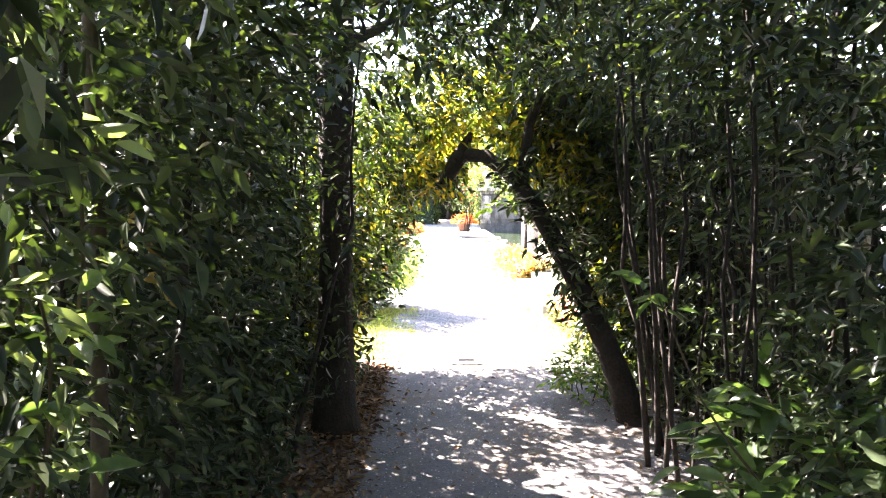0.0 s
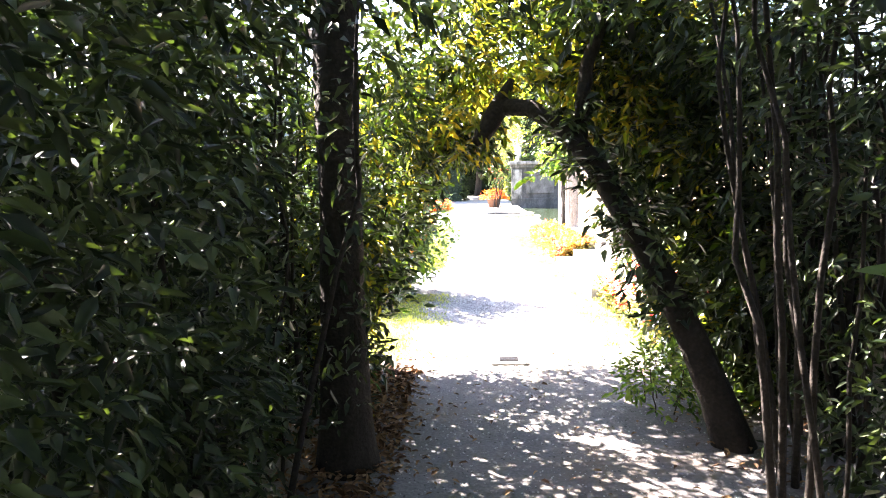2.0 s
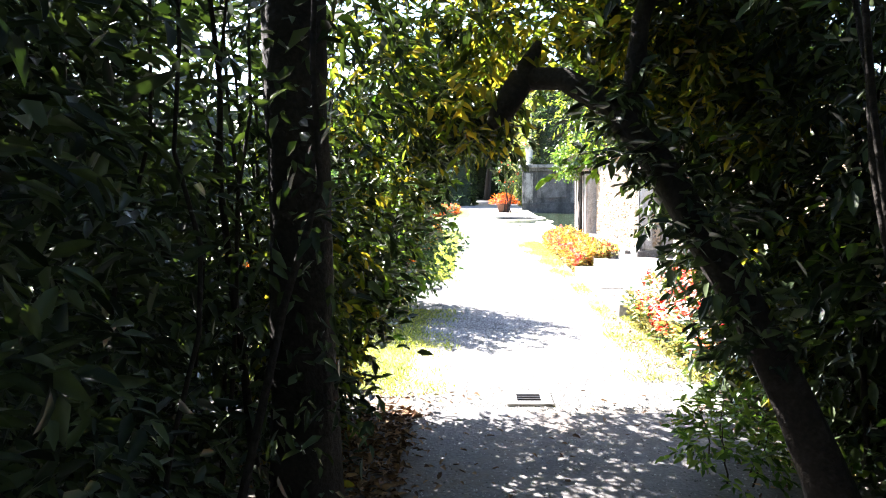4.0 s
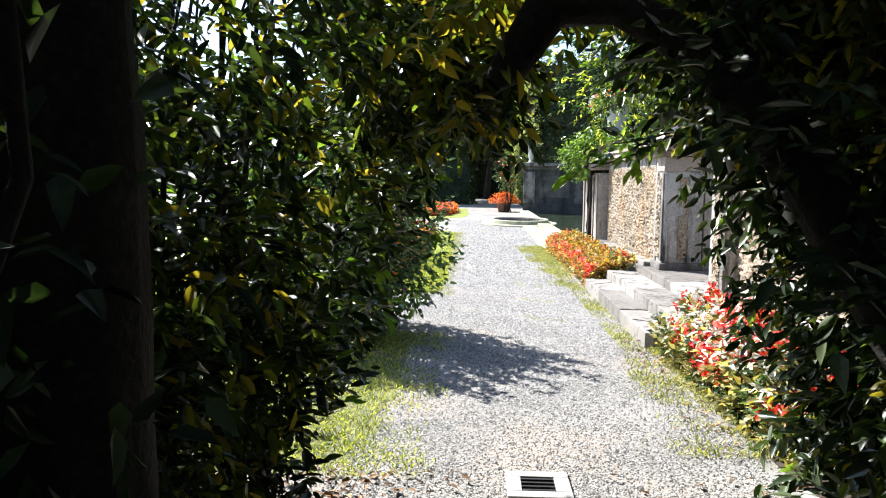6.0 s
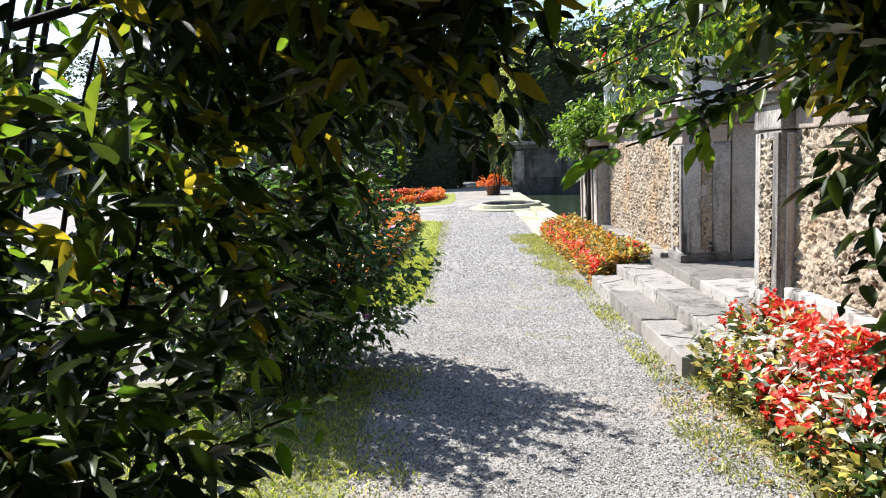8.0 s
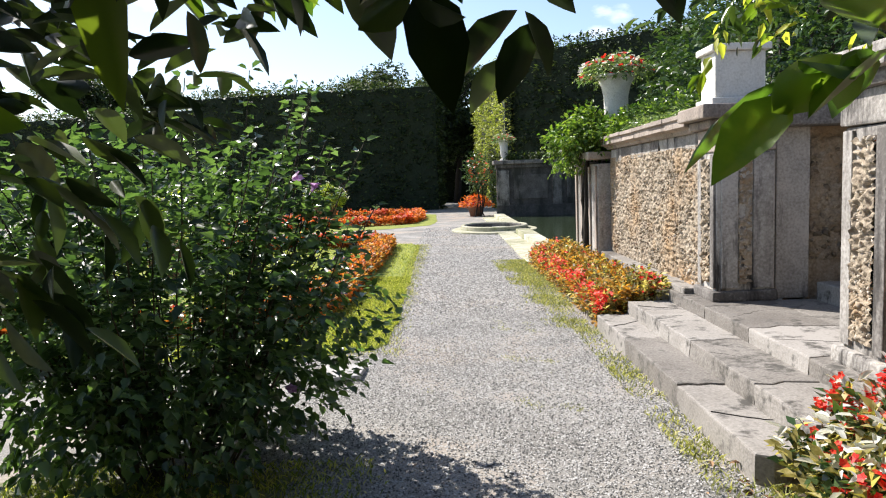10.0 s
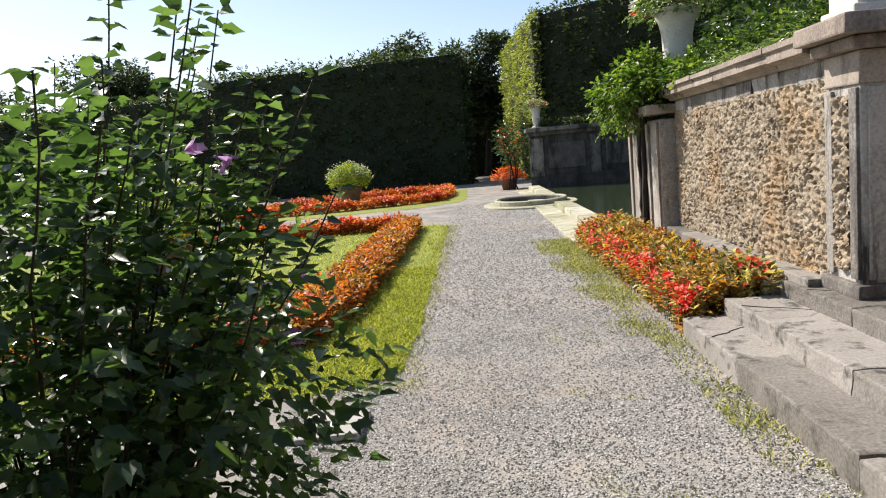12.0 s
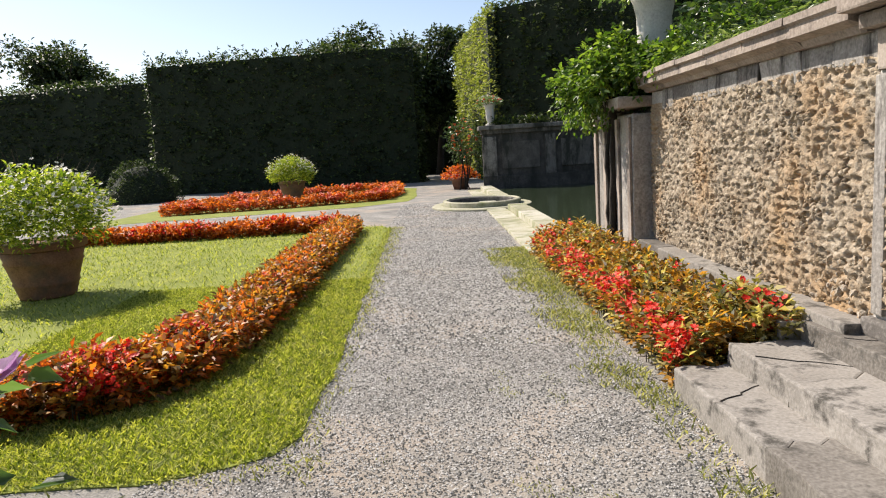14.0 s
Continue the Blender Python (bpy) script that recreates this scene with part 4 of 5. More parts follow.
# ---------------------------------------------------------------- flower beds
def along(line, width, n, taper=0.0):
    """Random points on a strip round a polyline, with the share of the half width."""
    line = np.array(line, float)
    seg = np.diff(line, axis=0)
    ln = np.linalg.norm(seg, axis=1)
    c = np.r_[0, np.cumsum(ln)]
    s = rng.uniform(0, c[-1], n)
    k = np.clip(np.searchsorted(c, s) - 1, 0, len(seg) - 1)
    f = ((s - c[k]) / ln[k])[:, None]
    t = seg[k] / ln[k][:, None]
    side = np.stack([-t[:, 1], t[:, 0]], 1)
    v = rng.uniform(-1, 1, n)
    return line[k] + seg[k] * f + side * (v * width / 2)[:, None], v


def flower_bed(name, line, width, height, count, flowers, leaf_mat, petal_mat, label, leaf=0.075, second=None, red_side=0.0, size=0.03, z0=0.01, sparse=0.42):
    bed = thing(name, label, "flower bed")
    q, v = along(line, width, count)
    top = height * (1 - 0.35 * np.abs(v) ** 3) * (1 + 0.16 * lump(q, 3.5) + 0.15 * lump(q, 13))
    z = z0 + top * rng.uniform(0.05, 1.0, count) ** 0.7
    p = np.c_[q, z - 0.05]
    up = np.c_[rng.normal(0, 0.5, (count, 2)), np.full(count, 0.8)]
    m = rng.random(count) < (0.4 if second else 0.0)
    foliage(bed, "leaves", p[~m], up[~m], 5, 0.10, leaf, 0.55, leaf_mat, shape=DIAMOND)
    if second:
        foliage(bed, "pale_leaves", p[m], up[m], 5, 0.10, leaf, 0.55, second, shape=DIAMOND)
    q, v = along(line, width * 1.02, flowers * 3)
    patch = lump(q, 2.2) + 0.5 * lump(q, 6)
    keep = (patch + red_side * v + rng.normal(0, 0.35, len(v)) > sparse)
    q, v = q[keep][:flowers], v[keep][:flowers]
    top = height * (1 - 0.35 * np.abs(v) ** 3) * (1 + 0.16 * lump(q, 3.5) + 0.15 * lump(q, 13))
    c = np.c_[q, z0 + top * rng.uniform(0.62, 1.06, len(q))]
    cc = np.repeat(c, 4, 0) + rng.normal(0, size * 0.9, (len(c) * 4, 3))
    petals(bed, "blossom", cc, size, petal_mat)
    stems = [wavy((a[0], a[1], 0.0), (a[0], a[1], a[2]), 3, 0.004, 0.005, 0.003) for a in c[::3]]
    part_mesh("stalk", tube_mesh("stalk", stems, 3), TWIG, bed)["kind"] = "stuff"
    return bed


BED_1 = [(-1.15, 10.4), (-1.12, 6.0), (-1.12, 3.0), (-1.18, 1.2), (-1.38, 0.55), (-1.75, 0.24), (-2.4, 0.2), (-5.0, 0.35)]
flower_bed("flower_bed", BED_1[:4], 0.62, 0.30, 8000, 300, BEGONIA, ORANGE_RED, "long low bed of bronze and orange begonias edging the lawn", leaf=0.066, second=BRONZE_DEEP, size=0.018)
flower_bed("flower_bed", BED_1[3:], 0.62, 0.31, 5600, 520, BEGONIA, RED, "curved end of bronze begonias with red flowers", leaf=0.066, second=BRONZE_DEEP, size=0.019)
flower_bed("flower_bed", [(-1.3, 10.6), (-4.0, 10.5), (-6.8, 10.6)], 0.6, 0.30, 3000, 420, BRONZE_DEEP, RED, "low bed of red begonias across the lawn", leaf=0.09)
flower_bed("flower_bed", [(-7.9, 18.4), (-4.0, 18.9), (-1.2, 20.0), (-0.85, 22.5), (-1.0, 26.0)], 0.7, 0.32, 3400, 700, BRONZE_DEEP, ORANGE_RED,
           "bright orange-red begonia bed on the far lawn", leaf=0.10, size=0.045)
flower_bed("flower_bed", [(-1.3, 26.2), (-4.3, 25.8), (-6.6, 23.6), (-8.0, 19.2)], 0.7, 0.32, 2800, 600, BRONZE_DEEP, ORANGE_RED,
           "curved orange-red begonia bed on the far lawn", leaf=0.10, size=0.045)
flower_bed("flower_bed", [(2.40, 0.03), (2.39, 2.2), (2.36, 5.6)], 0.74, 0.42, 10500, 1500, BEGONIA, RED, "dense bed of red and bronze begonias below the wall",
           leaf=0.06, second=BEGONIA_PALE, red_side=1.9, size=0.021, sparse=1.0)
flower_bed("flower_bed", [(2.62, -0.05), (2.62, 0.6)], 0.3, 0.46, 700, 60, BEGONIA_PALE, RED, "pale begonias against the top step", size=0.02)
scarlet = flower_bed("flower_bed", [(2.48, -3.9), (2.5, -5.2), (2.55, -6.6)], 0.85, 0.50, 3400, 2800, BEGONIA_PALE, RED,
                     "tall scarlet and cream begonias beside the steps", leaf=0.075, second=SHRUB, red_side=0.3, size=0.022, sparse=-0.5)
q, v = along([(2.40, -3.9), (2.42, -5.2), (2.47, -6.6)], 0.76, 800)
c = np.c_[q, 0.01 + 0.50 * (1 - 0.35 * np.abs(v) ** 3) * (1 + 0.16 * lump(q, 3.5)) * rng.uniform(0.78, 1.16, 800)]
foliage(scarlet, "cream_leaves", c, np.array([-0.2, -0.1, 0.9]), 1, 0.03, 0.072, 0.45, WHITE_PETAL, "cream white leaf tips", jitter=0.5, droop=0.5)

# ---------------------------------------------------------------- plants along the wall top
ivy = thing("ivy", "bright green ivy clump hanging over the pilaster top", "ivy", (0, 0, 0))
for n, c, radii in ((620, (2.66, 3.8, 2.14), (0.42, 0.6, 0.28)), (330, (2.45, 4.2, 2.12), (0.32, 0.35, 0.24)), (420, (2.95, 3.35, 2.2), (0.35, 0.55, 0.2)), (200, (2.6, 3.6, 2.36), (0.24, 0.3, 0.2)), (240, (3.05, 2.75, 2.2), (0.25, 0.4, 0.14))):
    p, d = dome(n, c, radii, -0.8, 0.15)
    foliage(ivy, "leaves", p, d, 5, 0.15, 0.068, 0.65, IVY, jitter=0.75)
q = in_box(110, (2.25, 3.6, 1.78), (2.6, 4.5, 2.05))
q = q[lump(q, 5.0) > -0.1]
foliage(ivy, "trailing_leaves", q, np.array([-0.15, 0, -1.0]), 6, 0.24, 0.055, 0.65, IVY)
part_mesh("stalk", tube_mesh("stalk", [wavy((2.6 + rng.uniform(-.1, .2), 3.6 + rng.uniform(-.2, .3), 1.8), (2.5 + rng.uniform(-.25, .3), 3.7 + rng.uniform(-.4, .6), 2.45), 6, 0.02, 0.008, 0.003) for _ in range(18)], 4), TWIG, ivy)
edging = thing("wall_top_plants", "grey-green trailing plants along the wall coping", "plants")
q = in_box(1500, (2.95, -0.4, 2.14), (3.6, 3.4, 2.30))
q[:, 2] += 0.12 * lump(q[:, :2], 4) + 0.15 * (q[:, 0] - 2.95)
q = q[(lump(q[:, :2], 5) > -0.5)]
m = rng.random(len(q)) < 0.55
foliage(edging, "leaves", q[m], np.array([-0.4, 0, 0.7]), 5, 0.12, 0.055, 0.55, SHRUB)
foliage(edging, "bright_leaves", q[~m], np.array([-0.4, 0, 0.7]), 5, 0.12, 0.05, 0.55, IVY)
q = in_box(700, (2.9, 0.0, 2.13), (3.2, 2.6, 2.22))
foliage(edging, "dry_leaves", q, np.array([-0.7, 0, 0.3]), 4, 0.08, 0.05, 0.4, SPRAY)
part("soil", box_bm(2.9, 3.7, -0.4, 3.6, 2.06, 2.155), SOIL, edging)
tall = thing("shrub", "glossy dark evergreen shrub behind the wall", "shrub")
p, d = dome(5200, (5.9, 3.6, 2.3), (2.1, 4.2, 2.6), -0.5, 0.6)
foliage(tall, "leaves", p, d, 6, 0.26, 0.12, 0.5, SHRUB, shape=DIAMOND)
part_mesh("stalk", tube_mesh("stalk", [wavy((5.9 + rng.uniform(-.6, .6), 3.6 + rng.uniform(-2, 2), 0.0), (5.9 + rng.uniform(-1.5, 1.5), 3.6 + rng.uniform(-3.2, 3.2), 3.9), 8, 0.04, 0.05, 0.015) for _ in range(14)], 5), BARK, tall)
far_top = thing("wall_top_plants", "dark trailing plants along the far wall", "plants")
q = in_box(900, (3.0, 22.4, 2.34), (10.5, 23.2, 2.55))
foliage(far_top, "leaves", q, np.array([0, -0.5, 0.6]), 5, 0.2, 0.11, 0.6, HEDGE)
climber = thing("shrub", "reddish flowering climber at the end of the far wall", "shrub")
p, d = dome(330, (1.95, 23.6, 1.85), (0.6, 0.8, 0.95), -0.8, 0.3)
foliage(climber, "leaves", p, d, 4, 0.25, 0.11, 0.6, SHRUB)
petals(climber, "blossom", p[::6], 0.07, ORANGE_RED)
part_mesh("stalk", tube_mesh("stalk", [wavy((1.9 + rng.uniform(-.2, .2), 23.6, 0), (1.9 + rng.uniform(-.4, .4), 23.6, 1.6), 6, 0.03, 0.03, 0.015) for _ in range(5)], 5), BARK, climber)


# ---------------------------------------------------------------- clipped hedges
def hedge(label, corners, z, leaf=0.16, density=34, shoots=0, name="hedge", mat=HEDGE):
    """A clipped block over a plan polygon: dark core with leaf skin on sides and top."""
    h = thing(name, label, "hedge")
    c = np.array(corners, float)
    mid = c.mean(0)
    inner = mid + (c - mid) * 0.985
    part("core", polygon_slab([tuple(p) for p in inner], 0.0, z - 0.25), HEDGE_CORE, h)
    O, D = [], []
    for a, b in zip(c, np.roll(c, -1, 0)):
        ln = np.linalg.norm(b - a)
        n = int(ln * z * density)
        f = rng.random((n, 1))
        nrm = np.array([(b - a)[1], -(b - a)[0]]) / ln
        if nrm @ (mid - a) > 0:
            nrm = -nrm
        zz = rng.uniform(0.02, z, n)
        q = a + (b - a) * f
        bulge = 0.10 * lump(np.c_[q, zz], 1.1) + 0.05 * lump(np.c_[q, zz], 3.3) - 0.05
        q = q + nrm * (bulge + rng.uniform(-0.12, 0.03, n))[:, None]
        O.append(np.c_[q, zz])
        D.append(np.c_[np.repeat(nrm[None], n, 0), np.full(n, 0.35)])
    lo, hi = c.min(0), c.max(0)
    n = int((hi - lo).prod() * density * 0.6)
    q = rng.uniform(lo, hi, (n, 2))
    q = q[inside(q, [tuple(p) for p in c])]
    O.append(np.c_[q, z - 0.05 + 0.14 * lump(q, 1.3) + rng.uniform(-0.15, 0.08, len(q))])
    D.append(np.repeat(np.array([[0, 0, 1.0]]), len(q), 0))
    foliage(h, "leaves", np.concatenate(O), np.concatenate(D), 4, leaf * 1.4, leaf, 0.6, mat, shape=DIAMOND)
    if shoots:
        k = rng.integers(0, len(q), shoots)
        top = np.c_[q[k], np.full(shoots, z)]
        foliage(h, "shoot", top, np.array([0, 0, 1.0]), 8, 0.6, leaf * 0.8, 0.5, HEDGE, jitter=0.25)
    return h


hedge("tall dark clipped hedge wall beyond the lawns", [(-14.6, 35.5), (-7.5, 34.2), (0.1, 33.2), (0.1, 36.5), (-14.6, 39.5)], 7.2, 0.2, 20, 60)
hedge("long dark clipped hedge far across the garden", [(-46, 60), (-15.5, 52), (-15.5, 55), (-46, 63)], 8.6, 0.32, 8, 30)
hedge("tall clipped hedge behind the pool with sunlit end", [(3.82, 28.4), (11.0, 21.9), (14.5, 24.0), (14.5, 42.0), (3.2, 41.0)], 7.9, 0.2, 20, 50)
# Strip added along the hedge end; its pale colour stands for sunlight
hedge("narrow hedge end by the path, coloured yellow-green as sunlit", [(3.5, 28.2), (3.79, 28.1), (3.05, 41.0), (2.62, 41.0)], 7.7, 0.16, 30, 20, mat=HEDGE_LIT)
hedge("dark clipped hedge behind the garden wall", [(9.5, 12.0), (12.6, 12.0), (12.6, 22.0), (11.0, 20.5)], 6.4, 0.2, 14)
hedge("dark hedge closing the end of the garden path", [(-2.0, 46.6), (6, 46.6), (6, 48.5), (-2.0, 48.5)], 4.6, 0.26, 14)
topiary = thing("topiary", "low dark clipped topiary dome on the gravel", "topiary")
p, d = dome(1500, (-12.6, 28.6, 0.0), (1.5, 1.5, 1.75), 0.02, 0.94)
foliage(topiary, "leaves", p, d, 4, 0.12, 0.10, 0.55, HEDGE)
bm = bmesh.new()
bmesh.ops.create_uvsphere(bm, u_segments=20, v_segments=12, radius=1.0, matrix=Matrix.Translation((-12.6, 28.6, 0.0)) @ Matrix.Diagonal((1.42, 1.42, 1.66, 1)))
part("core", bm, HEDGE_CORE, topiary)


def tree(place, height, spread, label, leaf=0.3, n=2600, mat=HEDGE):
    t = thing("tree", label, "tree", place)
    limbs = [wavy((0, 0, 0), (0.2, 0.1, height * 0.75), 8, 0.08, height * 0.028, height * 0.012)]
    for k in range(7):
        a = k * 0.9
        limbs.append(wavy((0, 0, height * (0.3 + 0.05 * k)), (math.cos(a) * spread * 0.6, math.sin(a) * spread * 0.6, height * (0.5 + 0.06 * k)), 6, 0.06, height * 0.012, height * 0.004))
    part_mesh("trunk", tube_mesh("trunk", limbs, 7), BARK, t, smooth=True)
    O, D = [], []
    for k in range(16):
        a, r = rng.uniform(0, 6.28), spread * rng.uniform(0.1, 0.75)
        c = (math.cos(a) * r, math.sin(a) * r, height * rng.uniform(0.45, 0.92))
        p, d = dome(n // 16, c, (spread * 0.38, spread * 0.38, spread * 0.3), -0.7, 0.3)
        O.append(p)
        D.append(d)
    foliage(t, "crown", np.concatenate(O), np.concatenate(D), 5, leaf * 1.6, leaf, 0.6, mat, shape=DIAMOND)
    return t


tree((-40, 78, 0), 15.5, 6.5, "round-headed brownish tree beyond the hedges", 0.5, 2400)
tree((-22, 84, 0), 13.0, 6.0, "dark tree beyond the hedges", 0.5, 2000)
tree((-3.6, 43, 0), 9.8, 2.6, "loose tree rising behind the hedge", 0.26, 1800)
tree((-6.5, 44, 0), 9.4, 2.4, "loose tree rising behind the hedge", 0.26, 1600)
tree((1.2, 45, 0), 9.8, 3.0, "loose dark tree at the end of the path", 0.26, 4200)
tree((-0.4, 44, 0), 7.6, 2.4, "loose dark tree at the end of the path", 0.24, 2000)
tree((-52, 70, 0), 13.0, 7.0, "dark tree beyond the hedges", 0.5, 1800)

# ---------------------------------------------------------------- hibiscus shrub
hib = thing("hibiscus_shrub", "tall leafy hibiscus shrub with a few mauve flowers", "shrub")
lines, tops, dirs = [], [], []
for k in range(84):
    a = rng.uniform(0, 2 * np.pi)
    r = rng.uniform(0.05, 1.0) ** 0.5
    foot = np.array([-1.07 + 0.3 * r * math.cos(a), -3.3 + 0.3 * r * math.sin(a), 0.0])
    head = np.array([-1.07 + 1.18 * r * math.cos(a), -3.3 + 1.0 * r * math.sin(a), rng.uniform(1.45, 1.95) - 0.32 * r ** 2 + (0.2 + 0.28 * rng.random() if k % 2 == 0 else 0.0)])
    pts, rad = wavy(foot, head, 12, 0.012, 0.007, 0.0025)
    lines.append((pts, rad))
    f = np.linspace(0.12, 1.0, 30)
    i = f * 11
    lo = np.clip(i.astype(int), 0, 10)
    w = (i - lo)[:, None]
    tops.append(pts[lo] * (1 - w) + pts[lo + 1] * w)
    dirs.append(np.repeat([head - foot], 30, 0))
for tip in ((-0.29, -2.75, 1.09), (-0.20, -2.6, 1.08), (-0.16, -2.95, 0.92), (-0.3, -3.4, 1.3)):
    pts, rad = wavy((-0.95, -3.1, 0.25), tip, 12, 0.012, 0.008, 0.003)
    lines.append((pts, rad))
    tops.append(pts[3:])
    dirs.append(np.repeat([pts[-1] - pts[0]], 9, 0))
tagged(part_mesh("stalk", tube_mesh("stalk", lines, 5), TWIG, hib), kind="stuff")
p = np.concatenate(tops)
a = rng.uniform(0, 2 * np.pi, len(p) * 3)
ax = np.stack([np.cos(a), np.sin(a), rng.normal(0.25, 0.3, len(a))], 1)
pp = np.repeat(p, 3, 0)
ob = part_mesh("leaves", leaf_mesh("leaves", pp + ax * 0.02, ax, np.array([0, 0, 1.0]) + rng.normal(0, 0.4, (len(a), 3)), rng.uniform(0.04, 0.08, len(a)), 0.74, 0.3, 0.15, TOOTHED), HIBISCUS, hib)
tagged(ob, kind="stuff")
p, d = dome(1900, (-1.12, -3.28, 0.85), (1.1, 1.05, 0.95), -0.85, 0.35)
foliage(hib, "side_leaves", p, d, 5, 0.16, 0.068, 0.7, HIBISCUS, shape=TOOTHED)
q = np.array([[-0.29, -2.75, 1.10], [-0.20, -2.6, 1.10], [-0.16, -2.95, 0.93], [-0.34, -3.2, 1.62], [-0.25, -3.18, 1.57], [-0.36, -3.5, 0.5]])
petals(hib, "blossom", np.repeat(q, 3, 0) + rng.normal(0, 0.012, (18, 3)), 0.042, MAUVE, "mauve hibiscus flowers")


# ---------------------------------------------------------------- laurel tunnel
def arch_gap(p):
    """How far outside the walked tunnel a point lies, in metres."""
    f = np.clip((p[:, 1] + 8.8) / 1.8, 0, 1)
    right = p[:, 0] > 1.02
    w = np.where(right, 1.12 - 0.12 * f - 0.32 * np.clip((-11.1 - p[:, 1]) / 0.9, 0, 1), 1.55 - 0.07 * f)
    top = 2.65 - 0.25 * f
    x, z = (p[:, 0] - 1.02) / w, np.maximum(p[:, 2], 0) / top
    e = 2.6 - 1.0 * f
    r = (np.abs(x) ** e + z ** e) ** (1 / e)
    return (r - 1.0) * (w + top) / 2


def laurel(label, lo, hi, count, leaf=0.10, per=7, reach=0.75, mat=LAUREL, stems=9, gap=0.0, twig=0.24, sunny=0.0):
    t = thing("laurel", label, "shrub")
    p = in_box(count * 6, lo, hi)
    g = arch_gap(p)
    ok = (g > 0.06 + 0.12 * lump(p, 1.6)) & (rng.random(len(p)) < np.exp(-np.maximum(g, 0) / reach)) & (lump(p, 1.9) + 0.5 * lump(p, 4.4) > -0.75 + gap)
    ok &= (rng.random(len(p)) < np.where(p[:, 2] > 2.6, 0.45, 1.0))
    ok &= ~((p[:, 0] > 1.2) & (p[:, 0] < 2.9) & (p[:, 1] > -12.9) & (p[:, 1] < -8.7) & (p[:, 2] > 0.3) & (rng.random(len(p)) < 0.25))
    ok &= ~((p[:, 0] > -0.36) & (p[:, 0] < 0.4) & (p[:, 1] > -11.8) & (p[:, 1] < -10.5) & (p[:, 2] < 3.4))
    ok &= ~((p[:, 0] > -0.72) & (p[:, 0] < 0.1) & (p[:, 1] > -10.5) & (p[:, 1] < -9.1) & (p[:, 2] < 3.4))
    ok &= (p[:, 0] > 1.0) | (p[:, 1] < -7.55 + 0.87 * p[:, 2] + 0.12 * lump(p, 2.7))
    ok &= ~((p[:, 0] < -0.45) & (p[:, 1] > -8.4) & (p[:, 2] > 1.85 + 0.25 * lump(p, 2.3)) & (rng.random(len(p)) < np.where(p[:, 0] > -1.2, 0.05, 0.35)))
    ok &= ~in_gap(p)
    p = p[ok][:count]
    d = np.c_[np.where(p[:, 0] < 1.0, 0.45, -0.45), rng.normal(0, 0.3, len(p)), rng.normal(-0.1, 0.35, len(p))]
    m = rng.random(len(p)) < sunny
    foliage(t, "leaves", p[~m], d[~m], per, twig, leaf, 0.38, mat, jitter=0.55, shape=OVAL if lo[1] > -9.2 else DIAMOND if lo[1] < -16 else (0.32, 0.74, 1.0, 0.62))
    if sunny:
        foliage(t, "sunny_leaves", p[m], d[m], per, twig, leaf, 0.38, LAUREL_BACKLIT, jitter=0.55, shape=OVAL)
    side = -1 if (lo[0] + hi[0]) / 2 < 1.0 else 1
    for k in range(stems):
        y = min(rng.uniform(lo[1], hi[1]), -7.3 if side > 0 else -7.0)
        x = (-0.62 if side < 0 else 2.22) + side * rng.uniform(0.0, 0.7)
        pts, rad = wavy((x, y, 0), (x - side * rng.uniform(-0.2, 0.6), y + rng.uniform(-0.5, 0.9), rng.uniform(2.3, 3.6)), 9, 0.03, rng.uniform(0.010, 0.026), 0.006)
        part_mesh("stem", tube_mesh("stem", [(pts, rad)], 6), BARK, t, smooth=True)
    return t


for y0, count, thin in ((-20.0, 2800, 1.0), (-16.8, 4200, 1.0), (-13.6, 4600, 1.0), (-10.6, 2300, 0.7)):
    laurel("dense dark laurel shrub walling the tunnel", (-3.0, y0, 0.0), (0.9, y0 + 3.3, 4.2), int(count * 1.25), leaf=0.078, twig=0.2, reach=thin)
    laurel("dense dark laurel shrub walling the tunnel", (1.0, y0, 0.0), (4.8, y0 + 3.3, 4.2), int(max(count, 2600) * 1.25), leaf=0.085, twig=0.2, reach=1.0, stems=20)
# tunnel mouth shrubs use the leaf with sunlight in its colour
laurel("laurel shrub ending the tunnel with leaves coloured as sunlit", (-1.0, -8.5, 0.1), (0.5, -6.9, 2.9), 330, leaf=0.085, mat=LAUREL_LIT, stems=6, gap=0.1, twig=0.2)
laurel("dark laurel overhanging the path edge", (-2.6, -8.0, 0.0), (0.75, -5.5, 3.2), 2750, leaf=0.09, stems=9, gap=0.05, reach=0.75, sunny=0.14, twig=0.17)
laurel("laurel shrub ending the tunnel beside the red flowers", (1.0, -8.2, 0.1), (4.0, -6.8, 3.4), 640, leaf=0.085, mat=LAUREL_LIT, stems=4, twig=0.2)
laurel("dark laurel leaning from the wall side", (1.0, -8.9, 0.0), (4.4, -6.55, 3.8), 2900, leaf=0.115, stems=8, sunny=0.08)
laurel("dark laurel thicket behind the tree trunk", (-2.6, -11.0, 0.0), (-0.85, -8.8, 3.8), 1500, reach=2.5, stems=5)
canes = thing("laurel", "clump of dark upright laurel stems beside the path", "shrub")
for k in range(30):
    y = rng.uniform(-12.0, -8.4)
    x = rng.uniform(1.8, 2.7)
    part_mesh("stem", tube_mesh("stem", [wavy((x, y, 0), (x - rng.uniform(-0.1, 0.45), y + rng.uniform(-0.3, 0.6), rng.uniform(3.0, 4.2)), 10, 0.034, rng.uniform(0.010, 0.026), 0.007)], 6), BARK, canes, smooth=True)
# Added mass: keeps sun and bright ground from showing through the left laurels
backing = thing("laurel", "added outer leaf mass blocking the sun behind the laurel row", "shrub")
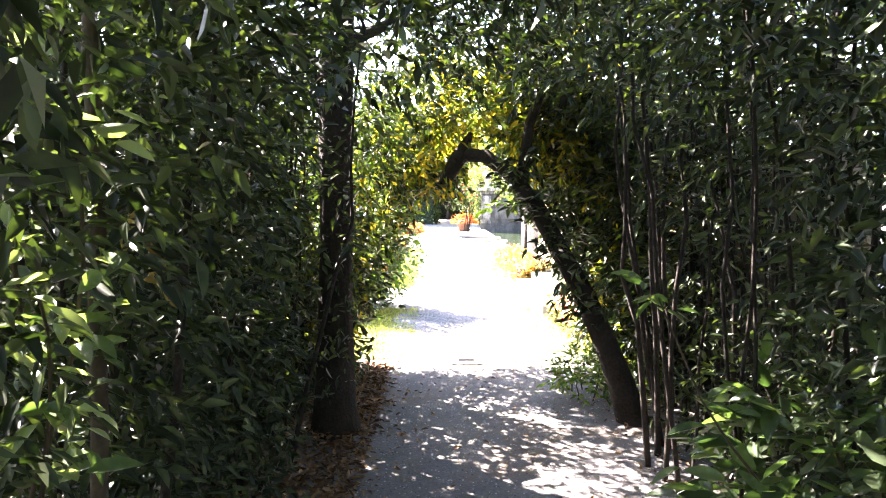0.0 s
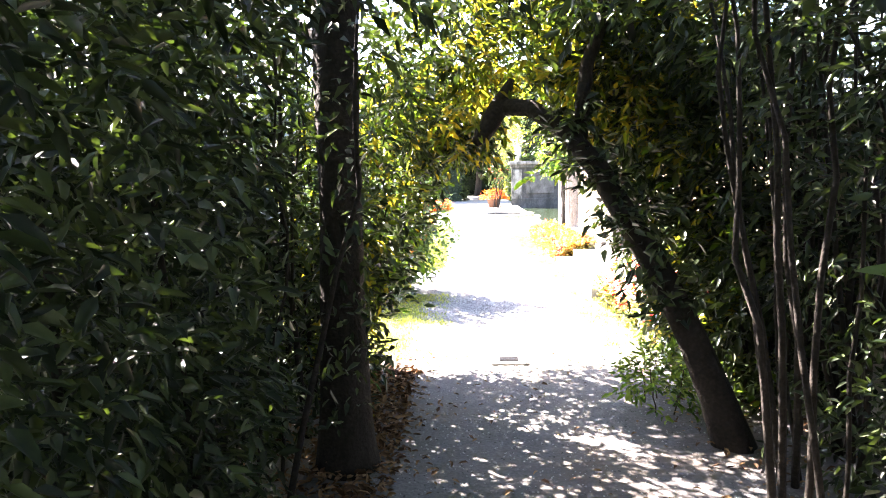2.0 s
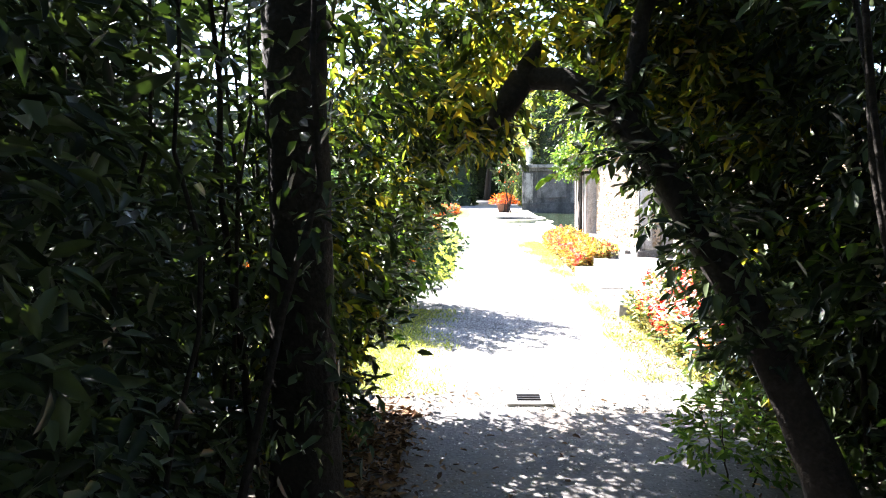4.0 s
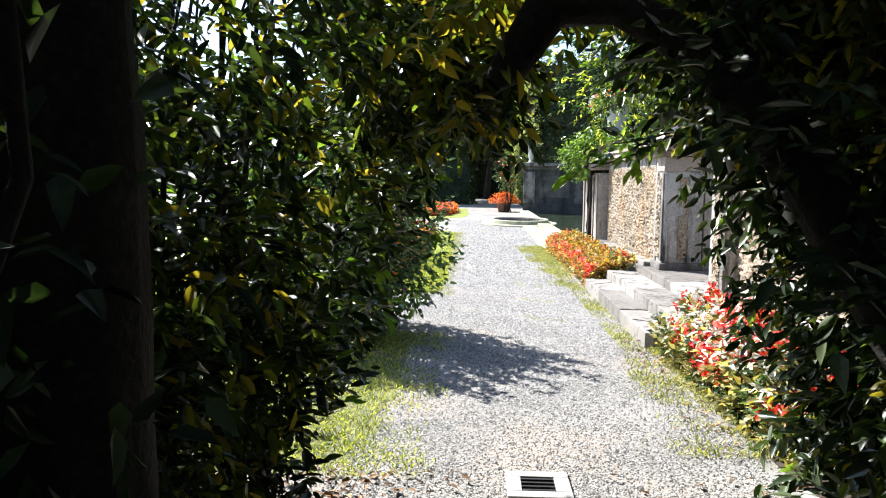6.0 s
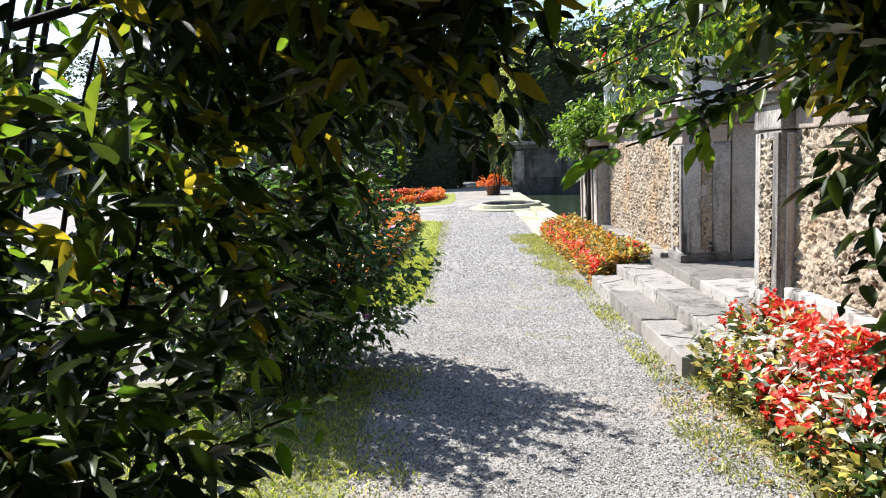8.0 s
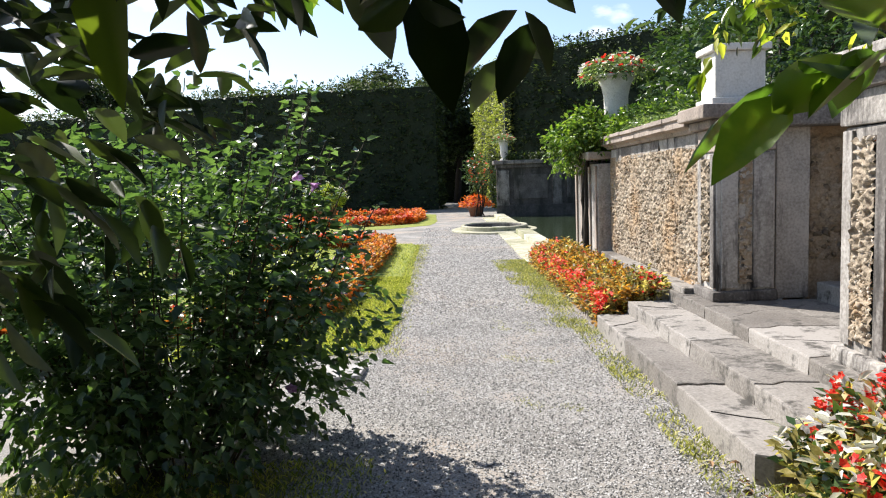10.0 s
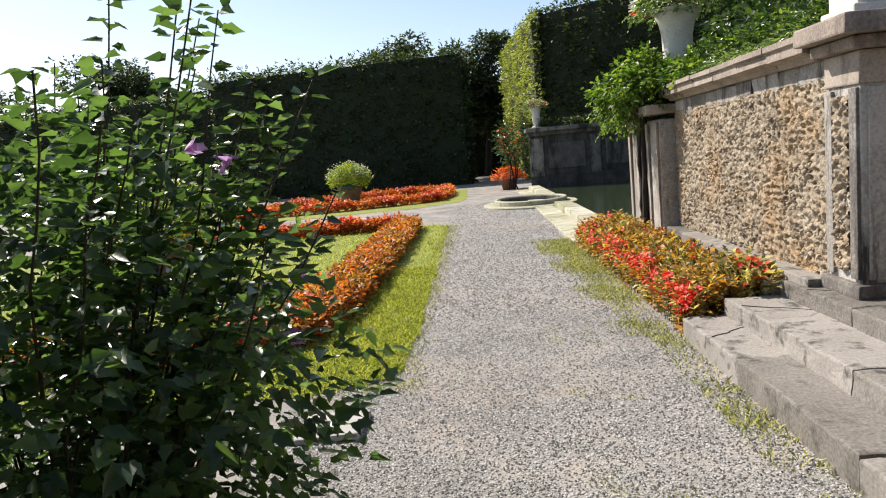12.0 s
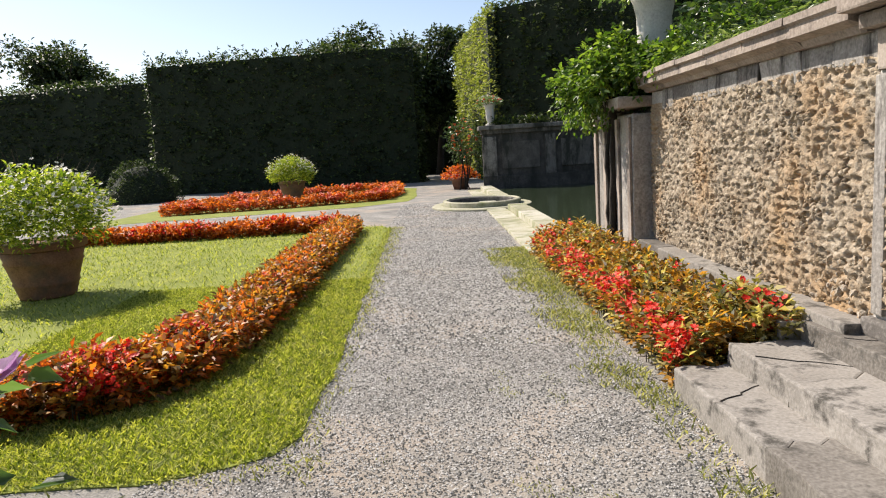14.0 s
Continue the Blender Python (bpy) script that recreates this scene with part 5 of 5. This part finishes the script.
p = np.concatenate([in_box(2000, (-4.6, -20.0, 0.0), (-2.2, -7.8, 4.2)), in_box(1300, (-3.6, -13.0, 0.0), (-1.5, -8.6, 2.8)), in_box(2000, (-4.4, -8.6, 0.0), (-1.8, -4.9, 2.0)), in_box(800, (-2.6, -8.9, 0.0), (-1.05, -6.9, 3.0))])
p = p[((p[:, 1] < -7.6 + 0.87 * p[:, 2]) | ((p[:, 0] < -1.8) & (p[:, 2] < 1.3))) & ~in_gap(p)]
foliage(backing, "leaves", p, np.array([-0.3, 0, 0.2]), 6, 0.32, 0.16, 0.46, LAUREL, jitter=0.8, shape=DIAMOND)
for y in np.linspace(-19, -7.5, 10):
    part_mesh("stem", tube_mesh("stem", [wavy((-3.2 + rng.uniform(-0.4, 0.4), y, 0), (-3.1 + rng.uniform(-0.4, 0.4), y + 0.2, 3.4), 8, 0.04, 0.035, 0.012)], 6), BARK, backing, smooth=True)
# Added mass behind the right laurels to cut sky light into the tunnel
outer = thing("laurel", "added outer leaf mass blocking light behind the wall-side laurels", "shrub")
p = in_box(4200, (3.0, -20.0, 0.0), (5.4, -8.6, 4.8))
foliage(outer, "leaves", p, np.array([0.3, 0, 0.2]), 6, 0.32, 0.16, 0.46, LAUREL, jitter=0.8, shape=DIAMOND)
for y in np.linspace(-19, -9, 9):
    part_mesh("stem", tube_mesh("stem", [wavy((4.2 + rng.uniform(-0.4, 0.4), y, 0), (4.0 + rng.uniform(-0.5, 0.5), y + 0.4, 4.0), 8, 0.05, 0.04, 0.015)], 6), BARK, outer)
foot = thing("laurel", "low dark laurel growth at the lawn edge", "shrub")
p = in_box(1100, (-1.4, -8.0, 0.05), (-0.05, -6.8, 1.45))
p = p[(p[:, 1] < -7.5 + 0.87 * p[:, 2]) & (lump(p, 3.1) > -0.45) & (arch_gap(p) > -0.12)][:420]
foliage(foot, "leaves", p, np.array([0.4, 0.0, 0.2]), 7, 0.17, 0.09, 0.42, LAUREL, jitter=0.7, shape=OVAL)
# same laurel, with light through the leaf put into its colour
foliage(foot, "bright_leaves", p[::8], np.array([0.5, 0.1, 0.1]), 5, 0.15, 0.09, 0.42, LAUREL_BACKLIT, jitter=0.7)
part_mesh("stem", tube_mesh("stem", [wavy((-0.75, -7.5, 0), (-0.5, -7.1, 1.3), 8, 0.03, 0.012, 0.005)], 6), BARK, foot)
roof = thing("laurel", "laurel boughs closing over the path", "shrub")
p = in_box(30000, (-2.6, -19.5, 2.4), (4.8, -6.6, 5.0))
p = p[(arch_gap(p) > 0.12) & (lump(p, 1.7) > -0.6) & ~in_gap(p) & ((p[:, 0] > -0.4) | (p[:, 1] < -8.6))]
p = p[rng.random(len(p)) < np.clip(1.15 + (p[:, 1] + 10.5) * -0.10, 0.6, 1.0)][:9600]
foliage(roof, "leaves", p, np.array([0, 0.2, -0.3]), 7, 0.28, 0.12, 0.42, LAUREL, jitter=0.8, shape=DIAMOND)
for y in np.linspace(-19, -7, 14):
    part_mesh("bough", tube_mesh("bough", [wavy((-1.2, y, 3.3), (3.2, y + rng.uniform(-1.5, 1.5), 3.8 + rng.uniform(-.4, .6)), 12, 0.13, 0.02, 0.008)], 6), BARK, roof)
# sunlight at the mouth is partly in the leaf colour here
sunny = thing("laurel", "laurel sprays coloured a sunlit yellow-green over the tunnel mouth", "shrub")
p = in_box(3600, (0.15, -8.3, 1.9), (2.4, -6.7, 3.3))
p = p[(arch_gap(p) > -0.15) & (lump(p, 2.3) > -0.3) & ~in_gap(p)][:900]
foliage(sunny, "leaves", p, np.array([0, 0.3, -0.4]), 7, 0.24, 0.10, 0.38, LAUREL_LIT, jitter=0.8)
part_mesh("bough", tube_mesh("bough", [wavy((-0.8, -6.9, 2.1), (2.2, -6.6, 3.1), 9, 0.06, 0.014, 0.006)], 6), BARK, sunny)
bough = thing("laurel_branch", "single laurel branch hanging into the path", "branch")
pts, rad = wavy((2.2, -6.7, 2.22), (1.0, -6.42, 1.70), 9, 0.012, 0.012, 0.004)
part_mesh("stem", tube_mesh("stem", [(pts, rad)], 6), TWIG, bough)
foliage(bough, "leaves", np.repeat(pts[2:], 2, 0), np.array([-0.8, 0.1, -0.25]), 5, 0.14, 0.115, 0.44, LAUREL_BACKLIT, jitter=0.4, shape=OVAL)
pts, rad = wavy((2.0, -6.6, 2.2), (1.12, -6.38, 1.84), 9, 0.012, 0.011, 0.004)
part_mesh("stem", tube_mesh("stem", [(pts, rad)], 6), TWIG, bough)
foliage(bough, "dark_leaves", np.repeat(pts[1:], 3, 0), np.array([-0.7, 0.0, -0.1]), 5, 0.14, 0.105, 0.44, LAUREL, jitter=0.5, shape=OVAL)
hanging = thing("laurel_branch", "laurel branches coloured as sunlit, hanging over the path from the wall side", "branch")
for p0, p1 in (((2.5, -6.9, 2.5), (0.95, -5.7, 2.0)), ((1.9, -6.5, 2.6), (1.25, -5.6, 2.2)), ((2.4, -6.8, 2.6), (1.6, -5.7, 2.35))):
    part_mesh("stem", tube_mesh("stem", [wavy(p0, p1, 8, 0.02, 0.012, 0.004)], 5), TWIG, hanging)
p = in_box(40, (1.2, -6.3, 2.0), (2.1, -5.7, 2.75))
foliage(hanging, "leaves", p, np.array([-0.3, 0.2, -0.6]), 7, 0.2, 0.09, 0.40, LAUREL_BACKLIT, jitter=0.5, shape=OVAL)
p, d = dome(430, (1.32, -5.55, 2.42), (0.55, 0.42, 0.55), -0.95, 0.2)
m = rng.random(len(p)) < 0.45
foliage(hanging, "pale_leaves", p[m], d[m], 7, 0.13, 0.048, 0.42, POT_LEAF, jitter=0.7)
foliage(hanging, "small_leaves", p[~m], d[~m], 7, 0.13, 0.048, 0.42, SHRUB, jitter=0.7)
drape = thing("laurel_branch", "dark laurel boughs drooping beside the steps", "branch")
part_mesh("stem", tube_mesh("stem", [wavy((2.9, -7.2, 2.2), (1.5, -6.75, 2.25), 8, 0.03, 0.016, 0.006)], 5), TWIG, drape)
p = in_box(1500, (1.1, -7.75, 0.3), (2.7, -6.85, 2.9))
p = p[p[:, 0] > 1.28 + np.where(p[:, 2] < 1.8, 0.65, 0.5) * (1.8 - p[:, 2]) + 0.12 * lump(p, 3.0)][:560]
foliage(drape, "leaves", p, np.array([-0.4, 0.1, -0.5]), 7, 0.2, 0.095, 0.42, LAUREL, jitter=0.6, shape=OVAL)
eave = thing("laurel_branch", "dark laurel boughs arching over the path edge", "branch")
part_mesh("stem", tube_mesh("stem", [wavy((-1.0, -7.1, 1.7), (0.5, -6.8, 2.25), 8, 0.03, 0.014, 0.005)], 5), TWIG, eave)
p = in_box(1300, (-0.3, -7.4, 1.75), (0.6, -6.5, 2.6))
p = p[~in_gap(p)]
p = p[p[:, 2] > 1.86 + 0.14 * lump(p, 2.9) + 0.12 * np.maximum(p[:, 0], 0)][:330]
foliage(eave, "leaves", p, np.array([0.3, 0.0, -0.25]), 7, 0.17, 0.088, 0.44, LAUREL, jitter=0.6, shape=OVAL)
# Unseen thicket behind the camera, added to keep light out of the tunnel
end = thing("laurel", "added unseen laurel thicket blocking light at the back of the tunnel", "shrub")
p = in_box(3000, (-2.5, -21.5, 0.0), (4.5, -19.3, 4.6))
foliage(end, "leaves", p, np.array([0, 0.6, 0]), 7, 0.3, 0.13, 0.45, LAUREL, jitter=0.8, shape=DIAMOND)
for x in (-1.8, -0.4, 0.9, 2.2, 3.6):
    part_mesh("stem", tube_mesh("stem", [wavy((x, -20.6, 0), (x + rng.uniform(-0.3, 0.3), -20.4, 4.2), 9, 0.04, 0.04, 0.015)], 6), BARK, end, smooth=True)
pale = thing("laurel_branch", "pale glossy broad-leaved sprays catching the sun at the tunnel edge", "branch")
part_mesh("stem", tube_mesh("stem", [wavy((-0.62, -12.75, 0.0), (-0.5, -12.7, 3.4), 12, 0.012, 0.026, 0.017)], 8), TWIG, pale, smooth=True)
for foot_z, tip in ((1.0, (-0.30, -13.3, 1.9)), (0.9, (-0.36, -13.35, 1.62)), (0.6, (-0.38, -13.3, 1.35)), (0.5, (-0.44, -13.2, 1.0)), (1.5, (-0.5, -13.2, 2.3))):
    pts, rad = wavy((-0.66, -12.9, foot_z), tip, 9, 0.01, 0.007, 0.003)
    part_mesh("twig", tube_mesh("twig", [(pts, rad)], 5), TWIG, pale)
    foliage(pale, "leaves", np.repeat(pts[2:], 2, 0), np.array([0.5, -0.35, 0.1]), 2, 0.1, 0.095, 0.42, SPRAY, jitter=0.6, shape=OVAL)
foliage(pale, "yellow_leaves", np.array([[-0.46, -12.66, 1.72], [-0.42, -12.64, 1.66], [-0.5, -12.68, 1.80]]), np.array([0.05, -0.1, -1.0]), 3, 0.14, 0.09, 0.4, YELLOW, "a few yellowed hanging leaves", jitter=0.25, shape=OVAL)
low = thing("cherry_laurel", "low broad-leaved bright green shrub at the tunnel edge", "shrub")
p, d = dome(170, (2.1, -11.9, 0.45), (0.6, 0.62, 0.72), -0.5, 0.4)
foliage(low, "leaves", p, d, 5, 0.22, 0.15, 0.40, HIBISCUS, shape=OVAL)
for k in range(7):
    a = k * 0.9
    part_mesh("stem", tube_mesh("stem", [wavy((2.1, -11.9, 0), (2.1 + 0.35 * math.cos(a), -12.0 + 0.4 * math.sin(a), 0.95), 7, 0.015, 0.012, 0.005)], 5), TWIG, low)
tuft = thing("seedling", "low bright green seedlings at the foot of the leaning trunk", "plant")
p, d = dome(130, (1.72, -8.25, 0.12), (0.26, 0.4, 0.3), -0.2, 0.3)
foliage(tuft, "leaves", p, d, 5, 0.12, 0.07, 0.42, IVY)
for k in range(5):
    part_mesh("stem", tube_mesh("stem", [wavy((1.72 + 0.1 * math.cos(k * 1.3), -8.25 + 0.2 * math.sin(k * 1.3), 0), (1.72 + 0.18 * math.cos(k * 1.3), -8.25 + 0.3 * math.sin(k * 1.3), 0.34), 6, 0.008, 0.006, 0.003)], 5), TWIG, tuft)
fern = thing("laurel_branch", "pale blue-green leaf spray among dark stems", "branch")
part_mesh("stem", tube_mesh("stem", [wavy((1.75, -12.0, 0.5), (1.15, -12.15, 1.46), 7, 0.012, 0.008, 0.003)], 5), TWIG, fern)
foliage(fern, "leaves", np.array([[1.13, -12.17, 1.46], [1.17, -12.14, 1.42], [1.11, -12.13, 1.50]]), np.array([-0.2, -0.4, 0.0]), 5, 0.06, 0.10, 0.34, HIBISCUS, jitter=0.5, shape=OVAL)
litter = np.c_[np.abs(rng.normal(0, 0.32, 2600)) * -1 - 0.12, rng.uniform(-12.2, -7.2, 2600), np.zeros(2600)]
litter[:, 2] = 0.015 + rng.random(2600) * 0.09 * np.clip((-0.15 - litter[:, 0]) / 0.5, 0, 1)
me = leaf_mesh("leaf_litter", litter, np.c_[rng.normal(0, 1, (2600, 2)), rng.normal(0, 0.35, 2600)], np.array([0, 0, 1.0]) + rng.normal(0, 0.5, (2600, 3)), rng.uniform(0.04, 0.085, 2600), 0.45)
tagged(part_mesh("leaf_litter", me, DRY_LEAF), "brown leaf litter heaped along the tunnel edge", "leaves", kind="stuff")


def bark_tube(name, pts, rad, ridges, sides=26):
    """A trunk of uneven girth with upright bark ridges."""
    me = tube_mesh(name, [(pts, rad)], sides)
    co = np.array([v.co for v in me.vertices])
    k = np.argmin(((co[:, None] - np.asarray(pts)[None]) ** 2).sum(2), 1)
    out = co - np.asarray(pts)[k]
    a = np.arctan2(out[:, 1], out[:, 0])
    g = 1 + ridges * np.sin(9 * a + 1.3 * co[:, 2]) + ridges * 1.4 * np.sin(4 * a - 2.1 * co[:, 2] + 1) + ridges * 0.8 * lump(co, 5.0)
    for v, c in zip(me.vertices, np.asarray(pts)[k] + out * g[:, None]):
        v.co = c
    return me


trunk = thing("tree", "dark upright tree trunk beside the path", "tree")
pts, rad = wavy((-0.41, -9.32, -0.05), (-0.39, -9.26, 4.6), 40, 0.004, 0.132, 0.115)
rad = rad + 0.07 * np.exp(-np.arange(40) * 0.45)
part_mesh("trunk", bark_tube("trunk", pts, rad, 0.035), BARK, trunk, smooth=True)
for k, (z, a, ln) in enumerate(((2.35, 2.4, 1.2), (2.9, 0.4, 1.4), (3.3, 1.6, 1.2), (3.7, 4.0, 1.3))):
    s = np.array([-0.39, -9.26, z])
    part_mesh("limb", tube_mesh("limb", [wavy(s, s + np.array([math.cos(a) * ln, math.sin(a) * ln, 0.8]), 8, 0.04, 0.05, 0.015)], 8), BARK, trunk, smooth=True)
p, d = dome(500, (-0.6, -9.0, 4.4), (1.6, 1.4, 0.7), -0.7, 0.3)
foliage(trunk, "crown", p, d, 6, 0.25, 0.10, 0.42, LAUREL)
q = np.c_[rng.normal(-0.40, 0.13, 130), rng.uniform(-9.75, -9.42, 130), rng.uniform(0.3, 3.4, 130)]
foliage(trunk, "side_leaves", q, np.array([0.1, -0.3, -0.3]), 4, 0.16, 0.08, 0.4, LAUREL, jitter=0.8)
leaning = thing("tree", "leaning trunk arching over the path to a sawn stub", "tree")
bend = np.array([(1.99, -9.02, -0.05), (1.88, -8.94, 0.30), (1.76, -8.86, 0.62), (1.60, -8.76, 1.0), (1.40, -8.63, 1.38), (1.21, -8.51, 1.74), (1.0, -8.39, 2.02), (0.78, -8.25, 2.18), (0.58, -8.14, 2.20)])
part_mesh("trunk", bark_tube("trunk", bend, np.array([0.13, 0.108, 0.1, 0.092, 0.082, 0.072, 0.066, 0.062, 0.06]), 0.05, 18), BARK, leaning, smooth=True)
part_mesh("stub", tube_mesh("stub", [(np.array([(0.655, -8.14, 2.40), (0.62, -8.14, 2.32), (0.56, -8.15, 2.20), (0.49, -8.17, 2.08), (0.43, -8.19, 1.99), (0.385, -8.2, 1.94)]), np.array([0.02, 0.045, 0.075, 0.072, 0.062, 0.03]))], 12), BARK, leaning, smooth=True)
part_mesh("limb", tube_mesh("limb", [wavy((1.1, -8.4, 1.95), (1.25, -8.2, 4.0), 8, 0.03, 0.055, 0.03)], 8), BARK, leaning, smooth=True)
q = np.repeat(bend[3:7], 34, 0) + rng.normal(0, 0.11, (136, 3)) + np.array([0.02, -0.08, 0.02])
foliage(leaning, "leaves", q, np.array([-0.3, -0.2, -0.2]), 5, 0.18, 0.095, 0.4, LAUREL, jitter=0.8)
# leaves carry the light shining through them in their colour
near = thing("laurel_branch", "low laurel branches with leaves coloured bright as backlit", "branch")
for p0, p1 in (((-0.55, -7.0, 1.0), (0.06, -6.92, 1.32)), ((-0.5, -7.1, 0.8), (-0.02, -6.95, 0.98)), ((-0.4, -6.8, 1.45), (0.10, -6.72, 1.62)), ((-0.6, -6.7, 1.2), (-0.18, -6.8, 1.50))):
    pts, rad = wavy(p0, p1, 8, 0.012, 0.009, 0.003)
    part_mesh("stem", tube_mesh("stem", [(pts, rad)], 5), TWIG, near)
    foliage(near, "leaves", np.repeat(pts[3:], 2, 0), np.array([0.6, 0.1, 0.1]), 2, 0.08, 0.10, 0.40, LAUREL_BACKLIT, jitter=0.6, shape=OVAL)
